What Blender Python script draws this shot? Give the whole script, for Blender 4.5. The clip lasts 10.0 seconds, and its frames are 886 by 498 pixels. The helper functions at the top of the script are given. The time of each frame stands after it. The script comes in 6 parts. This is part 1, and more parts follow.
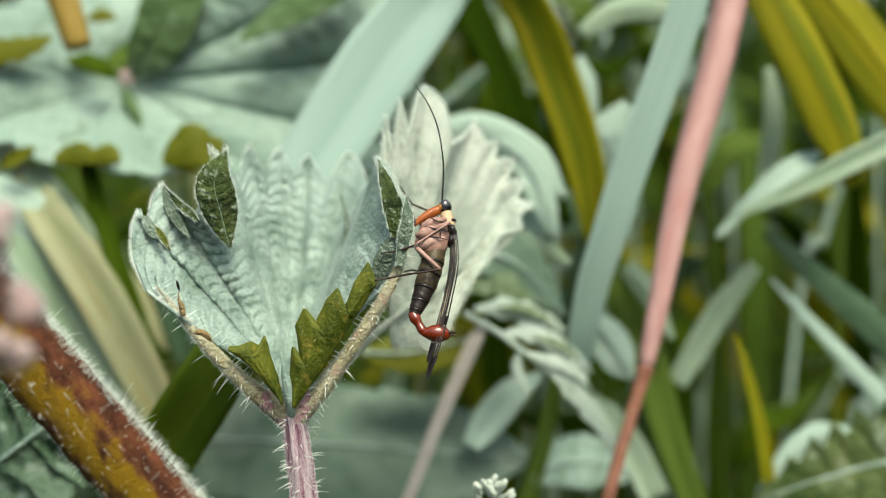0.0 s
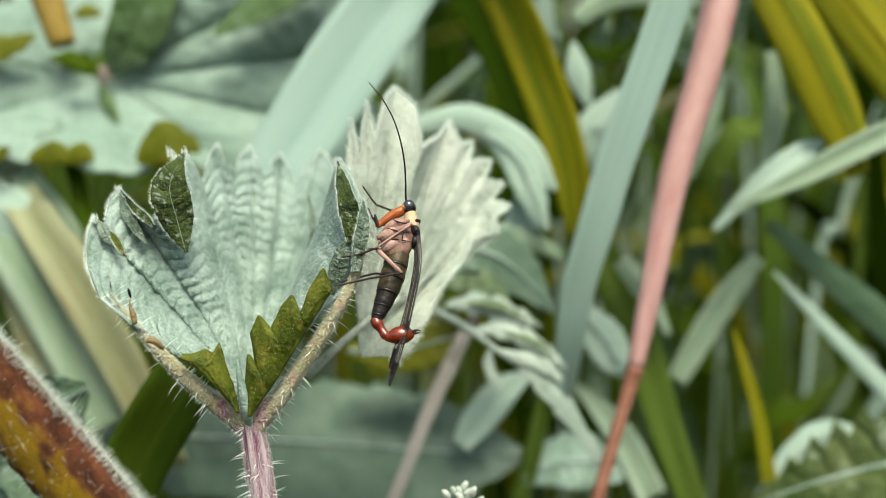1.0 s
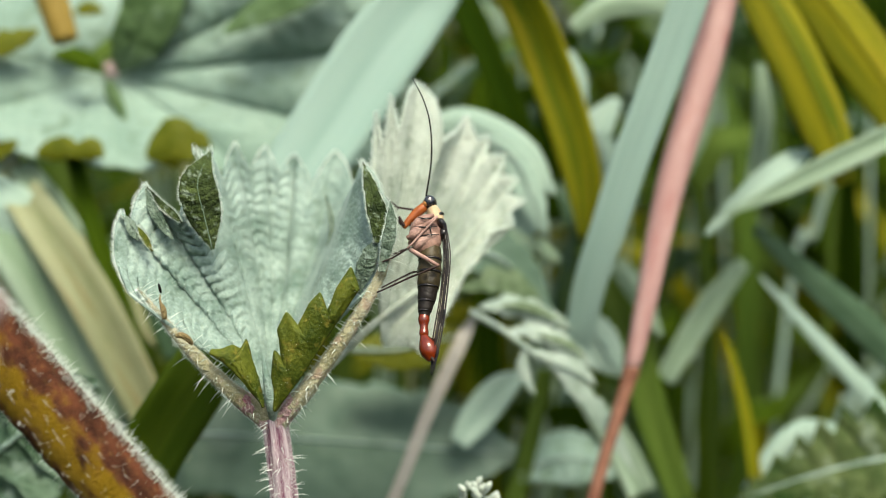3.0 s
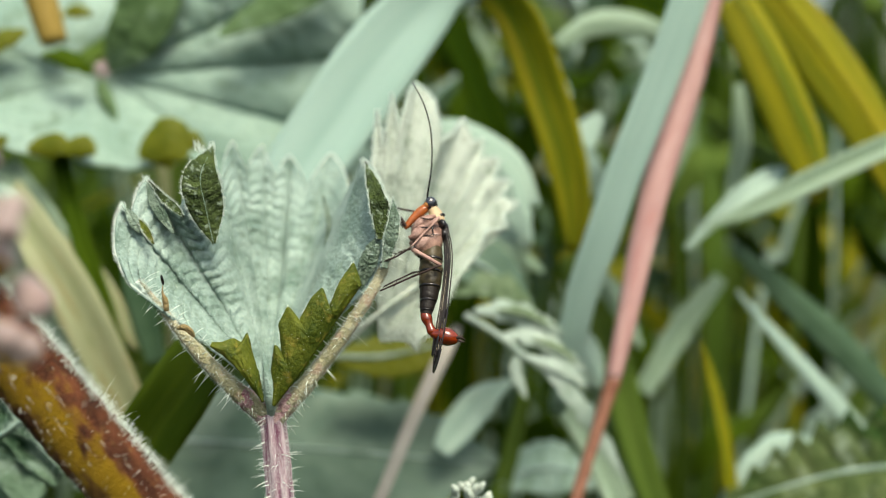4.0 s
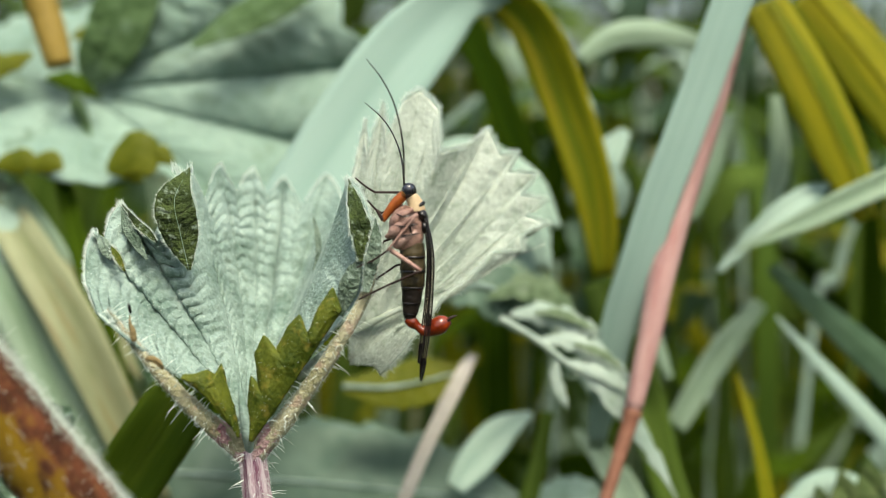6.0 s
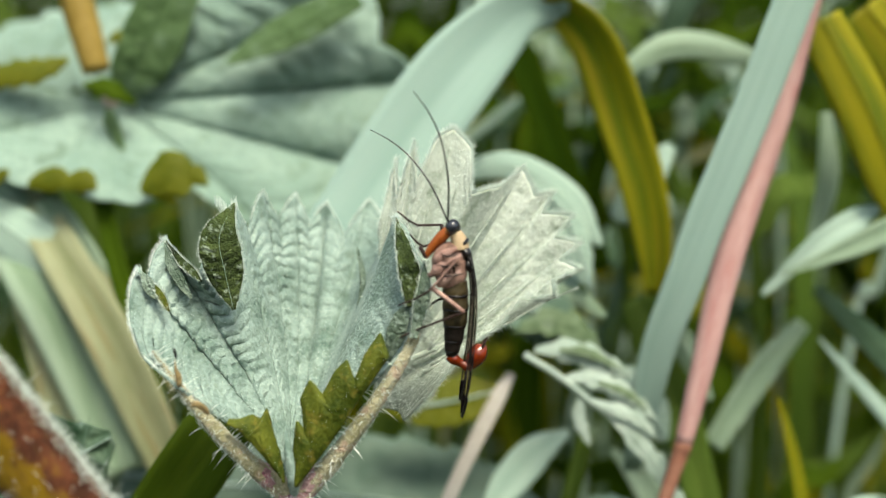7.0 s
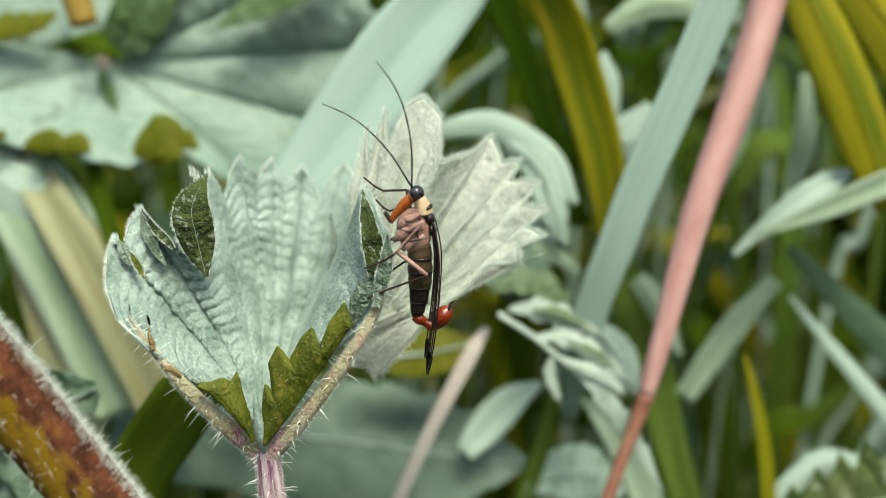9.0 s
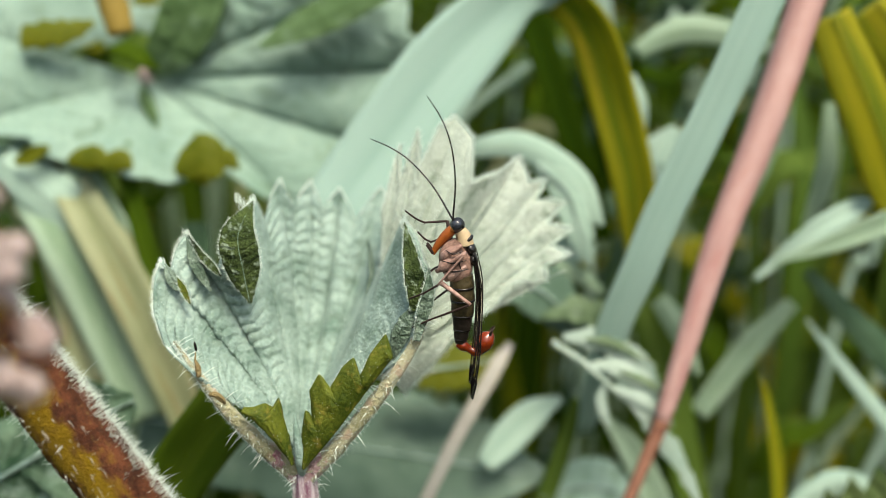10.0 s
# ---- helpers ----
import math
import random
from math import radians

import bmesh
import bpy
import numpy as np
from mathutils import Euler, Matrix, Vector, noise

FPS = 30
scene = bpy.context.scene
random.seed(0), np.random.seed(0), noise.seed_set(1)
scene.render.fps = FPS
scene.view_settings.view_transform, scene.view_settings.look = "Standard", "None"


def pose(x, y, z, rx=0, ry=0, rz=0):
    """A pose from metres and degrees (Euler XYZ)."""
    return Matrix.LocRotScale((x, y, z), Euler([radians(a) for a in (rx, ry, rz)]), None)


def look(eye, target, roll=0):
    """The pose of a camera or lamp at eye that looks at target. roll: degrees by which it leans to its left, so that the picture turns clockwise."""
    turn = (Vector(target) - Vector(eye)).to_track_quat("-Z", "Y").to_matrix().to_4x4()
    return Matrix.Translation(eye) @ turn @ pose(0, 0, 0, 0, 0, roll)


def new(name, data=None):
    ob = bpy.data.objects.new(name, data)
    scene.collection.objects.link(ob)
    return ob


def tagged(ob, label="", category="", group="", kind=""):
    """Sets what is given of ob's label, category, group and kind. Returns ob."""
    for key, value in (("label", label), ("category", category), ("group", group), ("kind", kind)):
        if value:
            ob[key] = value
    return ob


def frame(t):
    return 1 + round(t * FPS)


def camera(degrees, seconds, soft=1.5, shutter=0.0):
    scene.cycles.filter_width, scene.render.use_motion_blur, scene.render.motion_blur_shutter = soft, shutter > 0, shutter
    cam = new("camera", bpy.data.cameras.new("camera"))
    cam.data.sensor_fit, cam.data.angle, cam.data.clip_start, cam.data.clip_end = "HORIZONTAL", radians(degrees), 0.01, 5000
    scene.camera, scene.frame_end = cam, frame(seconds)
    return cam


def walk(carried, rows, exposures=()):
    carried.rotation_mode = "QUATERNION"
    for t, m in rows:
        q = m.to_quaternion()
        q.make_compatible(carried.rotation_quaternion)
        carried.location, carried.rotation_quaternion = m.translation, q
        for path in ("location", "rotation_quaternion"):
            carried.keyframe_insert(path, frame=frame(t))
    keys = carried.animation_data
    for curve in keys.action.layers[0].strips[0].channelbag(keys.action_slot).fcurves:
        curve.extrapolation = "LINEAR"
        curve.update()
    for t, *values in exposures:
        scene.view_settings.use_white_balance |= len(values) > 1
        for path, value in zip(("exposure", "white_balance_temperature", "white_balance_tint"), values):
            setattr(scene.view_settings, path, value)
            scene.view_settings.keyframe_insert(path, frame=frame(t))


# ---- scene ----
# ---- camera ----
LENS = 46.0
cam = camera(LENS, 10.0, soft=0.75)
cam.data.dof.use_dof = True
cam.data.dof.focus_distance = 0.1060
cam.data.dof.aperture_fstop = 12.0

PATH = [  # seconds, eye, yaw, pitch, roll
    (0, 0.0000, 0.0000, 0.4500, 0.00, -8.00, -0.30),
    (0.5, 0.0071, 0.0033, 0.4590, 2.24, -11.02, -0.70),
    (1, 0.0098, 0.0039, 0.4522, 3.06, -9.26, -1.27),
    (1.5, 0.0008, 0.0027, 0.4560, -0.42, -9.82, -0.51),
    (2, 0.0013, 0.0032, 0.4498, -0.64, -8.23, -0.75),
    (2.5, 0.0018, 0.0022, 0.4541, 0.07, -9.74, -0.14),
    (4, -0.0042, -0.0010, 0.4492, -2.97, -7.34, 1.38),
    (4.5, -0.0079, -0.0005, 0.4499, -4.94, -6.77, 2.42),
    (5, -0.0026, 0.0004, 0.4475, -3.29, -6.04, 1.84),
    (6.5, 0.0063, 0.0090, 0.4484, 2.68, -5.83, 0.58),
    (7, 0.0022, 0.0096, 0.4562, 2.39, -8.38, 1.45),
    (7.5, 0.0001, 0.0089, 0.4605, 1.47, -10.90, 2.42),
    (8, 0.0024, 0.0088, 0.4570, 2.01, -10.71, 2.30),
    (8.5, 0.0041, 0.0084, 0.4567, 1.81, -11.24, 2.14),
    (9, 0.0079, 0.0071, 0.4623, 3.31, -12.87, 2.08),
    (9.5, -0.0101, 0.0033, 0.4597, -2.88, -11.16, 3.26),
    (10, 0.0026, 0.0055, 0.4692, 2.81, -14.46, 3.75),
]
walk(cam, [(t, pose(x, y, z, 0, 0, yaw) @ pose(0, 0, 0, 90 + pitch) @ pose(0, 0, 0, 0, 0, roll)) for t, x, y, z, yaw, pitch, roll in PATH],
     exposures=[(0, 1.24, 7250, 3), (10, 1.24, 7250, 3)])

# ---- light: overcast day ----
world = bpy.data.worlds.new("overcast_sky")
scene.world = world
world.use_nodes = True
wn = world.node_tree.nodes
sky = wn.new("ShaderNodeTexSky")
sky.sky_type = "NISHITA"
sky.sun_disc = False
sky.sun_elevation = radians(62)
sky.sun_rotation = radians(158)
sky.dust_density = 4.0
sky.air_density = 1.2
wn["Background"].inputs["Strength"].default_value = 0.13
world.node_tree.links.new(sky.outputs[0], wn["Background"].inputs["Color"])
sun_data = bpy.data.lights.new("sun", "SUN")
sun_data.energy, sun_data.angle, sun_data.color = 2.0, radians(22), (1.0, 0.97, 0.92)
sun_ob = new("sun", sun_data)
sun_ob.matrix_world = look((0.35, -0.65, 2.2), (0, 0.2, 0.4))


# ---- materials ----
def rgb(c):
    return (*c, 1)


def leaf_mat(name, c1, c2, spot=(0.2, 0.2, 0.1), spots=0.0, scale=300, sheen=0.0, rough=0.55, bump=0.3, through_light=0.35, glow=None, coords="Object", gloss=0.18, span=(0.5, 1.0)):
    """Plant tissue: two tones at two scales, scattered stains, fine relief, light that passes through."""
    m = bpy.data.materials.new(name)
    m.use_nodes = True
    nt, n = m.node_tree, m.node_tree.nodes
    bsdf, out = n["Principled BSDF"], n["Material Output"]
    tc = n.new("ShaderNodeTexCoord")
    coarse, fine, dots = (n.new("ShaderNodeTexNoise") for _ in range(3))
    for tex, s, d in ((coarse, scale * 0.22, 4), (fine, scale * 2.4, 6), (dots, scale * 0.7, 5)):
        tex.inputs["Scale"].default_value = s
        tex.inputs["Detail"].default_value = d
        nt.links.new(tc.outputs[coords], tex.inputs["Vector"])
    mix = n.new("ShaderNodeMix")
    mix.data_type = "RGBA"
    mix.inputs["A"].default_value, mix.inputs["B"].default_value = rgb(c1), rgb(c2)
    add = n.new("ShaderNodeMath")
    add.operation = "MULTIPLY_ADD"
    nt.links.new(fine.outputs["Fac"], add.inputs[0])
    add.inputs[1].default_value = 0.5
    nt.links.new(coarse.outputs["Fac"], add.inputs[2])
    ramp = n.new("ShaderNodeMapRange")
    ramp.inputs["From Min"].default_value, ramp.inputs["From Max"].default_value = span
    nt.links.new(add.outputs[0], ramp.inputs["Value"])
    nt.links.new(ramp.outputs[0], mix.inputs["Factor"])
    mix2 = n.new("ShaderNodeMix")
    mix2.data_type = "RGBA"
    mix2.inputs["B"].default_value = rgb(spot)
    cut = n.new("ShaderNodeMapRange")
    cut.inputs["From Min"].default_value, cut.inputs["From Max"].default_value = 0.56, 0.68
    cut.inputs["To Max"].default_value = spots
    nt.links.new(dots.outputs["Fac"], cut.inputs["Value"])
    nt.links.new(cut.outputs[0], mix2.inputs["Factor"])
    nt.links.new(mix.outputs["Result"], mix2.inputs["A"])
    col = mix2.outputs["Result"]
    nt.links.new(col, bsdf.inputs["Base Color"])
    bsdf.inputs["Roughness"].default_value = rough
    bsdf.inputs["Specular IOR Level"].default_value = gloss
    if sheen:
        bsdf.inputs["Sheen Weight"].default_value = sheen
        bsdf.inputs["Sheen Roughness"].default_value = 0.4
        bsdf.inputs["Sheen Tint"].default_value = (0.85, 1.0, 0.93, 1)
    bp = n.new("ShaderNodeBump")
    bp.inputs["Strength"].default_value = bump
    bp.inputs["Distance"].default_value = 0.0007
    nt.links.new(fine.outputs["Fac"], bp.inputs["Height"])
    nt.links.new(bp.outputs[0], bsdf.inputs["Normal"])
    if through_light:
        tr = n.new("ShaderNodeBsdfTranslucent")
        if glow:
            tr.inputs["Color"].default_value = rgb(glow)
        else:
            nt.links.new(col, tr.inputs["Color"])
        sh = n.new("ShaderNodeMixShader")
        sh.inputs[0].default_value = through_light
        nt.links.new(bsdf.outputs[0], sh.inputs[1])
        nt.links.new(tr.outputs[0], sh.inputs[2])
        nt.links.new(sh.outputs[0], out.inputs["Surface"])
    return m


def plain_mat(name, c, rough=0.4, metal=0.0, coat=0.0, c2=None, scale=900, bump=0.2):
    m = leaf_mat(name, c, c2 or tuple(v * 0.6 for v in c), scale=scale, rough=rough, bump=bump, through_light=0)
    b = m.node_tree.nodes["Principled BSDF"]
    b.inputs["Metallic"].default_value = metal
    b.inputs["Coat Weight"].default_value = coat
    return m


PALE = leaf_mat("downy_leaf", (0.145, 0.225, 0.185), (0.38, 0.495, 0.44), (0.10, 0.15, 0.10), 0.35, scale=1000, sheen=0.15, bump=0.6, rough=0.6, through_light=0.25, span=(0.55, 0.95))
PALE_DARK = leaf_mat("leaf_upper_face", (0.010, 0.022, 0.003), (0.075, 0.110, 0.030), (0.27, 0.34, 0.26), 0.85, scale=1900, sheen=0.0, bump=1.0, through_light=0.1, span=(0.6, 0.9))
# Grey-green upper face; some folds also use it to stand in for shade.
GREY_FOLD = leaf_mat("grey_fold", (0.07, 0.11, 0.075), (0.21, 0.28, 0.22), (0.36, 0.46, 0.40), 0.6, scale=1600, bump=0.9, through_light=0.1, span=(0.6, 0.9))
FLAP = leaf_mat("young_leaf_front", (0.028, 0.050, 0.003), (0.125, 0.145, 0.016), (0.24, 0.19, 0.035), 0.5, scale=1300, bump=0.4, through_light=0.25, span=(0.55, 0.95))
RIB = leaf_mat("downy_rib", (0.20, 0.19, 0.085), (0.46, 0.44, 0.31), (0.38, 0.22, 0.19), 0.45, scale=900, bump=0.8, sheen=0.15, through_light=0.1)
RIB_FOOT = leaf_mat("pink_rib_foot", (0.22, 0.06, 0.09), (0.50, 0.36, 0.35), (0.16, 0.04, 0.07), 0.5, scale=900, bump=0.8, sheen=0.15, through_light=0.1)
STEM = leaf_mat("purple_stem", (0.13, 0.026, 0.07), (0.55, 0.46, 0.49), (0.30, 0.10, 0.16), 0.35, scale=100, bump=0.6, sheen=0.1, through_light=0.0, span=(0.60, 0.84))
HAIR = leaf_mat("white_hair", (0.72, 0.80, 0.74), (0.82, 0.88, 0.83), scale=500, through_light=0.4)
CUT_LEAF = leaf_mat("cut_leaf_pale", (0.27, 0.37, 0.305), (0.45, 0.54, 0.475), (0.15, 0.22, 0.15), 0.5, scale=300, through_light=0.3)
WHITE_LEAF = leaf_mat("white_felted_leaf", (0.37, 0.435, 0.37), (0.58, 0.645, 0.57), (0.22, 0.28, 0.20), 0.6, scale=900, sheen=0.1, rough=0.95, gloss=0.03, bump=0.3, through_light=0.3, span=(0.58, 0.9))
BIG = leaf_mat("broad_leaf", (0.165, 0.26, 0.205), (0.285, 0.395, 0.33), (0.09, 0.15, 0.09), 0.5, scale=420, bump=0.6, rough=0.55, through_light=0.2, gloss=0.12)
# Upper face of the broad leaf, with its shade put into the green.
BIG_SHADE = leaf_mat("broad_leaf_shaded_face", (0.040, 0.085, 0.022), (0.105, 0.170, 0.080), (0.19, 0.27, 0.20), 0.4, scale=300, bump=0.6, rough=0.6, through_light=0.2, gloss=0.08)
OLIVE = leaf_mat("olive_margin", (0.085, 0.112, 0.005), (0.165, 0.170, 0.010), scale=300, through_light=0.4)
DRIED = leaf_mat("dried_tissue", (0.13, 0.085, 0.03), (0.30, 0.23, 0.11), (0.06, 0.035, 0.015), 0.6, scale=1500, bump=0.8, through_light=0.1)
OCHRE = leaf_mat("ochre_stalk", (0.17, 0.115, 0.018), (0.27, 0.19, 0.045), scale=300, through_light=0.1)
GRASS = leaf_mat("grass_mint", (0.275, 0.405, 0.33), (0.415, 0.545, 0.455), scale=120, rough=0.6, bump=0.15, through_light=0.3)
GRASS_BROAD = leaf_mat("grass_broad_mint", (0.235, 0.36, 0.305), (0.33, 0.46, 0.40), scale=120, rough=0.7, bump=0.2, through_light=0.25, gloss=0.1)
GRASS_GREY = leaf_mat("grass_grey", (0.15, 0.24, 0.14), (0.36, 0.47, 0.355), scale=120, rough=0.5, through_light=0.3, gloss=0.08)
GRASS_OLIVE = leaf_mat("grass_olive", (0.115, 0.165, 0.007), (0.36, 0.335, 0.015), (0.50, 0.32, 0.03), 0.6, scale=120, rough=0.5, through_light=0.5, span=(0.6, 0.9))
# Dark green taken near black, to hold the shade between blades too.
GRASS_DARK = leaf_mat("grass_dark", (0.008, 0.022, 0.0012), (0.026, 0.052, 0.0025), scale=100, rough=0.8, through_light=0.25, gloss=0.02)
GRASS_DEEP = leaf_mat("grass_deep_green", (0.045, 0.085, 0.006), (0.095, 0.140, 0.014), scale=100, rough=0.5, through_light=0.3, gloss=0.04)
GRASS_LUSH = leaf_mat("grass_lush", (0.024, 0.062, 0.003), (0.095, 0.150, 0.010), scale=90, rough=0.6, through_light=0.45, gloss=0.03)
GRASS_MID = leaf_mat("grass_mid", (0.034, 0.075, 0.008), (0.120, 0.180, 0.036), scale=90, through_light=0.35, gloss=0.04)
PINK = leaf_mat("pink_stalk", (0.31, 0.165, 0.155), (0.45, 0.295, 0.275), (0.28, 0.08, 0.07), 0.5, scale=260, rough=0.7, through_light=0.0, gloss=0.08)
RUST = leaf_mat("rust_stalk", (0.16, 0.062, 0.04), (0.26, 0.13, 0.09), (0.12, 0.04, 0.025), 0.5, scale=260, through_light=0.0, gloss=0.08)


def streaked(m, across, along, band=None, band_at=(0.3, 0.5), band_colour=(0.2, 0.15, 0.02), centre=0.5):
    """Turns a stalk's grain to run along it; optionally a band along the stalk is of another colour, with a ragged border."""
    nt, n = m.node_tree, m.node_tree.nodes
    tc = next(x for x in n if x.type == "TEX_COORD")
    mp = n.new("ShaderNodeMapping")
    mp.inputs["Scale"].default_value = (across, along, 1)
    nt.links.new(tc.outputs["UV"], mp.inputs["Vector"])
    for tex in [x for x in n if x.type == "TEX_NOISE"]:
        nt.links.new(mp.outputs[0], tex.inputs["Vector"])
    if band:
        bsdf = n["Principled BSDF"]
        old = bsdf.inputs["Base Color"].links[0].from_socket
        sp = n.new("ShaderNodeSeparateXYZ")
        nt.links.new(tc.outputs["UV"], sp.inputs[0])
        edge = next(x for x in n if x.type == "TEX_NOISE")
        add = n.new("ShaderNodeMath")
        add.operation = "MULTIPLY_ADD"
        add.inputs[1].default_value = band
        nt.links.new(edge.outputs["Fac"], add.inputs[0])
        off, size, near = (n.new("ShaderNodeMath") for _ in range(3))
        off.operation, size.operation, near.operation = "SUBTRACT", "ABSOLUTE", "MULTIPLY_ADD"
        off.inputs[1].default_value = centre
        near.inputs[1].default_value, near.inputs[2].default_value = -2, 1
        nt.links.new(sp.outputs["X"], off.inputs[0])
        nt.links.new(off.outputs[0], size.inputs[0])
        nt.links.new(size.outputs[0], near.inputs[0])
        nt.links.new(near.outputs[0], add.inputs[2])
        mr = n.new("ShaderNodeMapRange")
        mr.inputs["From Min"].default_value, mr.inputs["From Max"].default_value = band_at
        nt.links.new(add.outputs[0], mr.inputs["Value"])
        mx = n.new("ShaderNodeMix")
        mx.data_type = "RGBA"
        mx.inputs["A"].default_value = rgb(band_colour)
        nt.links.new(old, mx.inputs["B"])
        nt.links.new(mr.outputs[0], mx.inputs["Factor"])
        nt.links.new(mx.outputs["Result"], bsdf.inputs["Base Color"])
    return m


RED_STEM = leaf_mat("red_brown_stem", (0.030, 0.011, 0.006), (0.125, 0.042, 0.019), (0.20, 0.12, 0.04), 0.35, scale=100, sheen=0.0, bump=0.8, through_light=0.0, span=(0.6, 0.9), gloss=0.1)
streaked(RED_STEM, 0.26, 0.9, 1.9, (1.78, 1.46), (0.15, 0.092, 0.005), 0.54)
streaked(STEM, 0.55, 0.12)
for grass in (GRASS, GRASS_BROAD, GRASS_GREY, GRASS_OLIVE, GRASS_DARK, GRASS_DEEP, GRASS_LUSH, GRASS_MID):
    streaked(grass, 0.12, 0.02)
streaked(PINK, 0.05, 0.08)
BEIGE = leaf_mat("dry_straw", (0.29, 0.27, 0.235), (0.40, 0.385, 0.345), (0.20, 0.15, 0.11), 0.4, scale=300, through_light=0.1)
BUD = leaf_mat("pinkish_bud", (0.22, 0.14, 0.13), (0.44, 0.36, 0.34), (0.12, 0.06, 0.05), 0.6, scale=400, sheen=0.4, through_light=0.15)
NETTLE = leaf_mat("nettle_leaf", (0.016, 0.040, 0.008), (0.088, 0.116, 0.045), (0.30, 0.37, 0.28), 0.45, scale=300, rough=0.7, gloss=0.05, bump=0.6, through_light=0.2, span=(0.6, 0.9))
QUILT = leaf_mat("quilted_leaf", (0.014, 0.042, 0.018), (0.085, 0.140, 0.090), (0.27, 0.36, 0.31), 0.5, scale=420, rough=0.55, gloss=0.2, bump=0.6, through_light=0.15, span=(0.6, 0.9))
# Darker copy of the cut leaf's colour, standing in for shade.
CUT_SHADED = leaf_mat("cut_leaf_shaded", (0.05, 0.09, 0.035), (0.18, 0.25, 0.15), (0.38, 0.46, 0.37), 0.5, scale=300, through_light=0.25)
DIM_GRASS = leaf_mat("dim_blue_green_grass", (0.022, 0.056, 0.026), (0.075, 0.125, 0.075), (0.14, 0.21, 0.15), 0.4, scale=120, rough=0.6, gloss=0.06, through_light=0.25)
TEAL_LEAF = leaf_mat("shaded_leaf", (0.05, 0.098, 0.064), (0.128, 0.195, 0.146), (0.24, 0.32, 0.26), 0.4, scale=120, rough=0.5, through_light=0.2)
YELLOW_LEAF = leaf_mat("yellowing_leaf", (0.17, 0.20, 0.085), (0.38, 0.40, 0.25), (0.22, 0.15, 0.05), 0.6, scale=160, through_light=0.3)
streaked(YELLOW_LEAF, 0.06, 0.03)
SOIL = leaf_mat("meadow_soil", (0.03, 0.04, 0.012), (0.06, 0.06, 0.02), scale=20, rough=0.9, through_light=0.0)
BLACK = plain_mat("black_chitin", (0.012, 0.010, 0.010), rough=0.25, coat=0.4)
BROWN_BAND = plain_mat("brown_abdomen", (0.008, 0.007, 0.004), rough=0.35, c2=(0.06, 0.046, 0.022), scale=900)
DARK_BAND = plain_mat("dark_abdomen", (0.013, 0.010, 0.008), rough=0.4)
CREAM = plain_mat("cream_membrane", (0.48, 0.36, 0.22), rough=0.5)
TAN = plain_mat("tan_thorax", (0.065, 0.032, 0.022), rough=0.42, c2=(0.36, 0.22, 0.175), scale=1900)
PINK_LEG = plain_mat("pink_brown_leg", (0.17, 0.09, 0.07), rough=0.42, c2=(0.42, 0.28, 0.24), scale=1600)
COXA = plain_mat("pink_coxa", (0.17, 0.088, 0.068), rough=0.4, c2=(0.50, 0.34, 0.29), scale=1700)
DARK_LEG = plain_mat("dark_leg", (0.030, 0.017, 0.014), rough=0.45)
ORANGE = plain_mat("orange_rostrum", (0.31, 0.085, 0.014), rough=0.4, coat=0.2, c2=(0.13, 0.026, 0.006), scale=1200)
RED = plain_mat("red_bulb", (0.21, 0.027, 0.005), rough=0.2, coat=0.7, c2=(0.075, 0.009, 0.003), scale=1100)
EYE_MAT = plain_mat("eye", (0.02, 0.022, 0.03), rough=0.12, coat=1.0)
EYE_RING = plain_mat("eye_ring", (0.5, 0.22, 0.06), rough=0.3)


def wing_mat():
    m = bpy.data.materials.new("wing_membrane")
    m.use_nodes = True
    nt, n = m.node_tree, m.node_tree.nodes
    b = n["Principled BSDF"]
    b.inputs["Base Color"].default_value = (0.45, 0.36, 0.31, 1)
    b.inputs["Roughness"].default_value = 0.25
    tr = n.new("ShaderNodeBsdfTransparent")
    tr.inputs["Color"].default_value = (0.93, 0.88, 0.84, 1)
    sh = n.new("ShaderNodeMixShader")
    sh.inputs[0].default_value = 0.12
    nt.links.new(tr.outputs[0], sh.inputs[1])
    nt.links.new(b.outputs[0], sh.inputs[2])
    nt.links.new(sh.outputs[0], n["Material Output"].inputs["Surface"])
    return m


WING = wing_mat()


# ---- mesh helpers ----
MM = 0.001
rng = random.Random(7)


def V(p):
    return Vector(p)


def spline(points, n):
    """n + 1 points evenly spread in parameter on a Catmull-Rom curve through the given ones (of any dimension)."""
    p = np.array([tuple(q) for q in points], float)
    if len(p) == 2:
        return [p[0] + (p[1] - p[0]) * k / n for k in range(n + 1)]
    p = np.vstack([2 * p[0] - p[1], p, 2 * p[-1] - p[-2]])
    out, last = [], len(p) - 3
    for k in range(n + 1):
        u = min(k / n * last, last - 1e-9)
        i, f = int(u), u - int(u)
        a, b, c, d = p[i], p[i + 1], p[i + 2], p[i + 3]
        out.append(0.5 * (2 * b + (c - a) * f + (2 * a - 5 * b + 4 * c - d) * f * f + (3 * b - a - 3 * c + d) * f ** 3))
    return out


def thing(name, at, label, category, group="", kind=""):
    ob = new(name)
    ob.empty_display_size = 0.005
    ob.location = at
    return tagged(ob, label, category, group, kind)


def part(name, verts, faces, material, parent=None, label="", smooth=True, kind=""):
    """One mesh object in the world's coordinates, kept in place under its parent."""
    origin = Vector((0, 0, 0))
    top = parent
    while top:
        origin += top.location
        top = top.parent
    me = bpy.data.meshes.new(name)
    me.from_pydata([tuple(Vector(v) - origin) for v in verts], [], faces)
    me.materials.append(material)
    if smooth:
        me.polygons.foreach_set("use_smooth", [True] * len(me.polygons))
    me.update()
    ob = new(name, me)
    ob.parent = parent
    return tagged(ob, label, kind=kind)


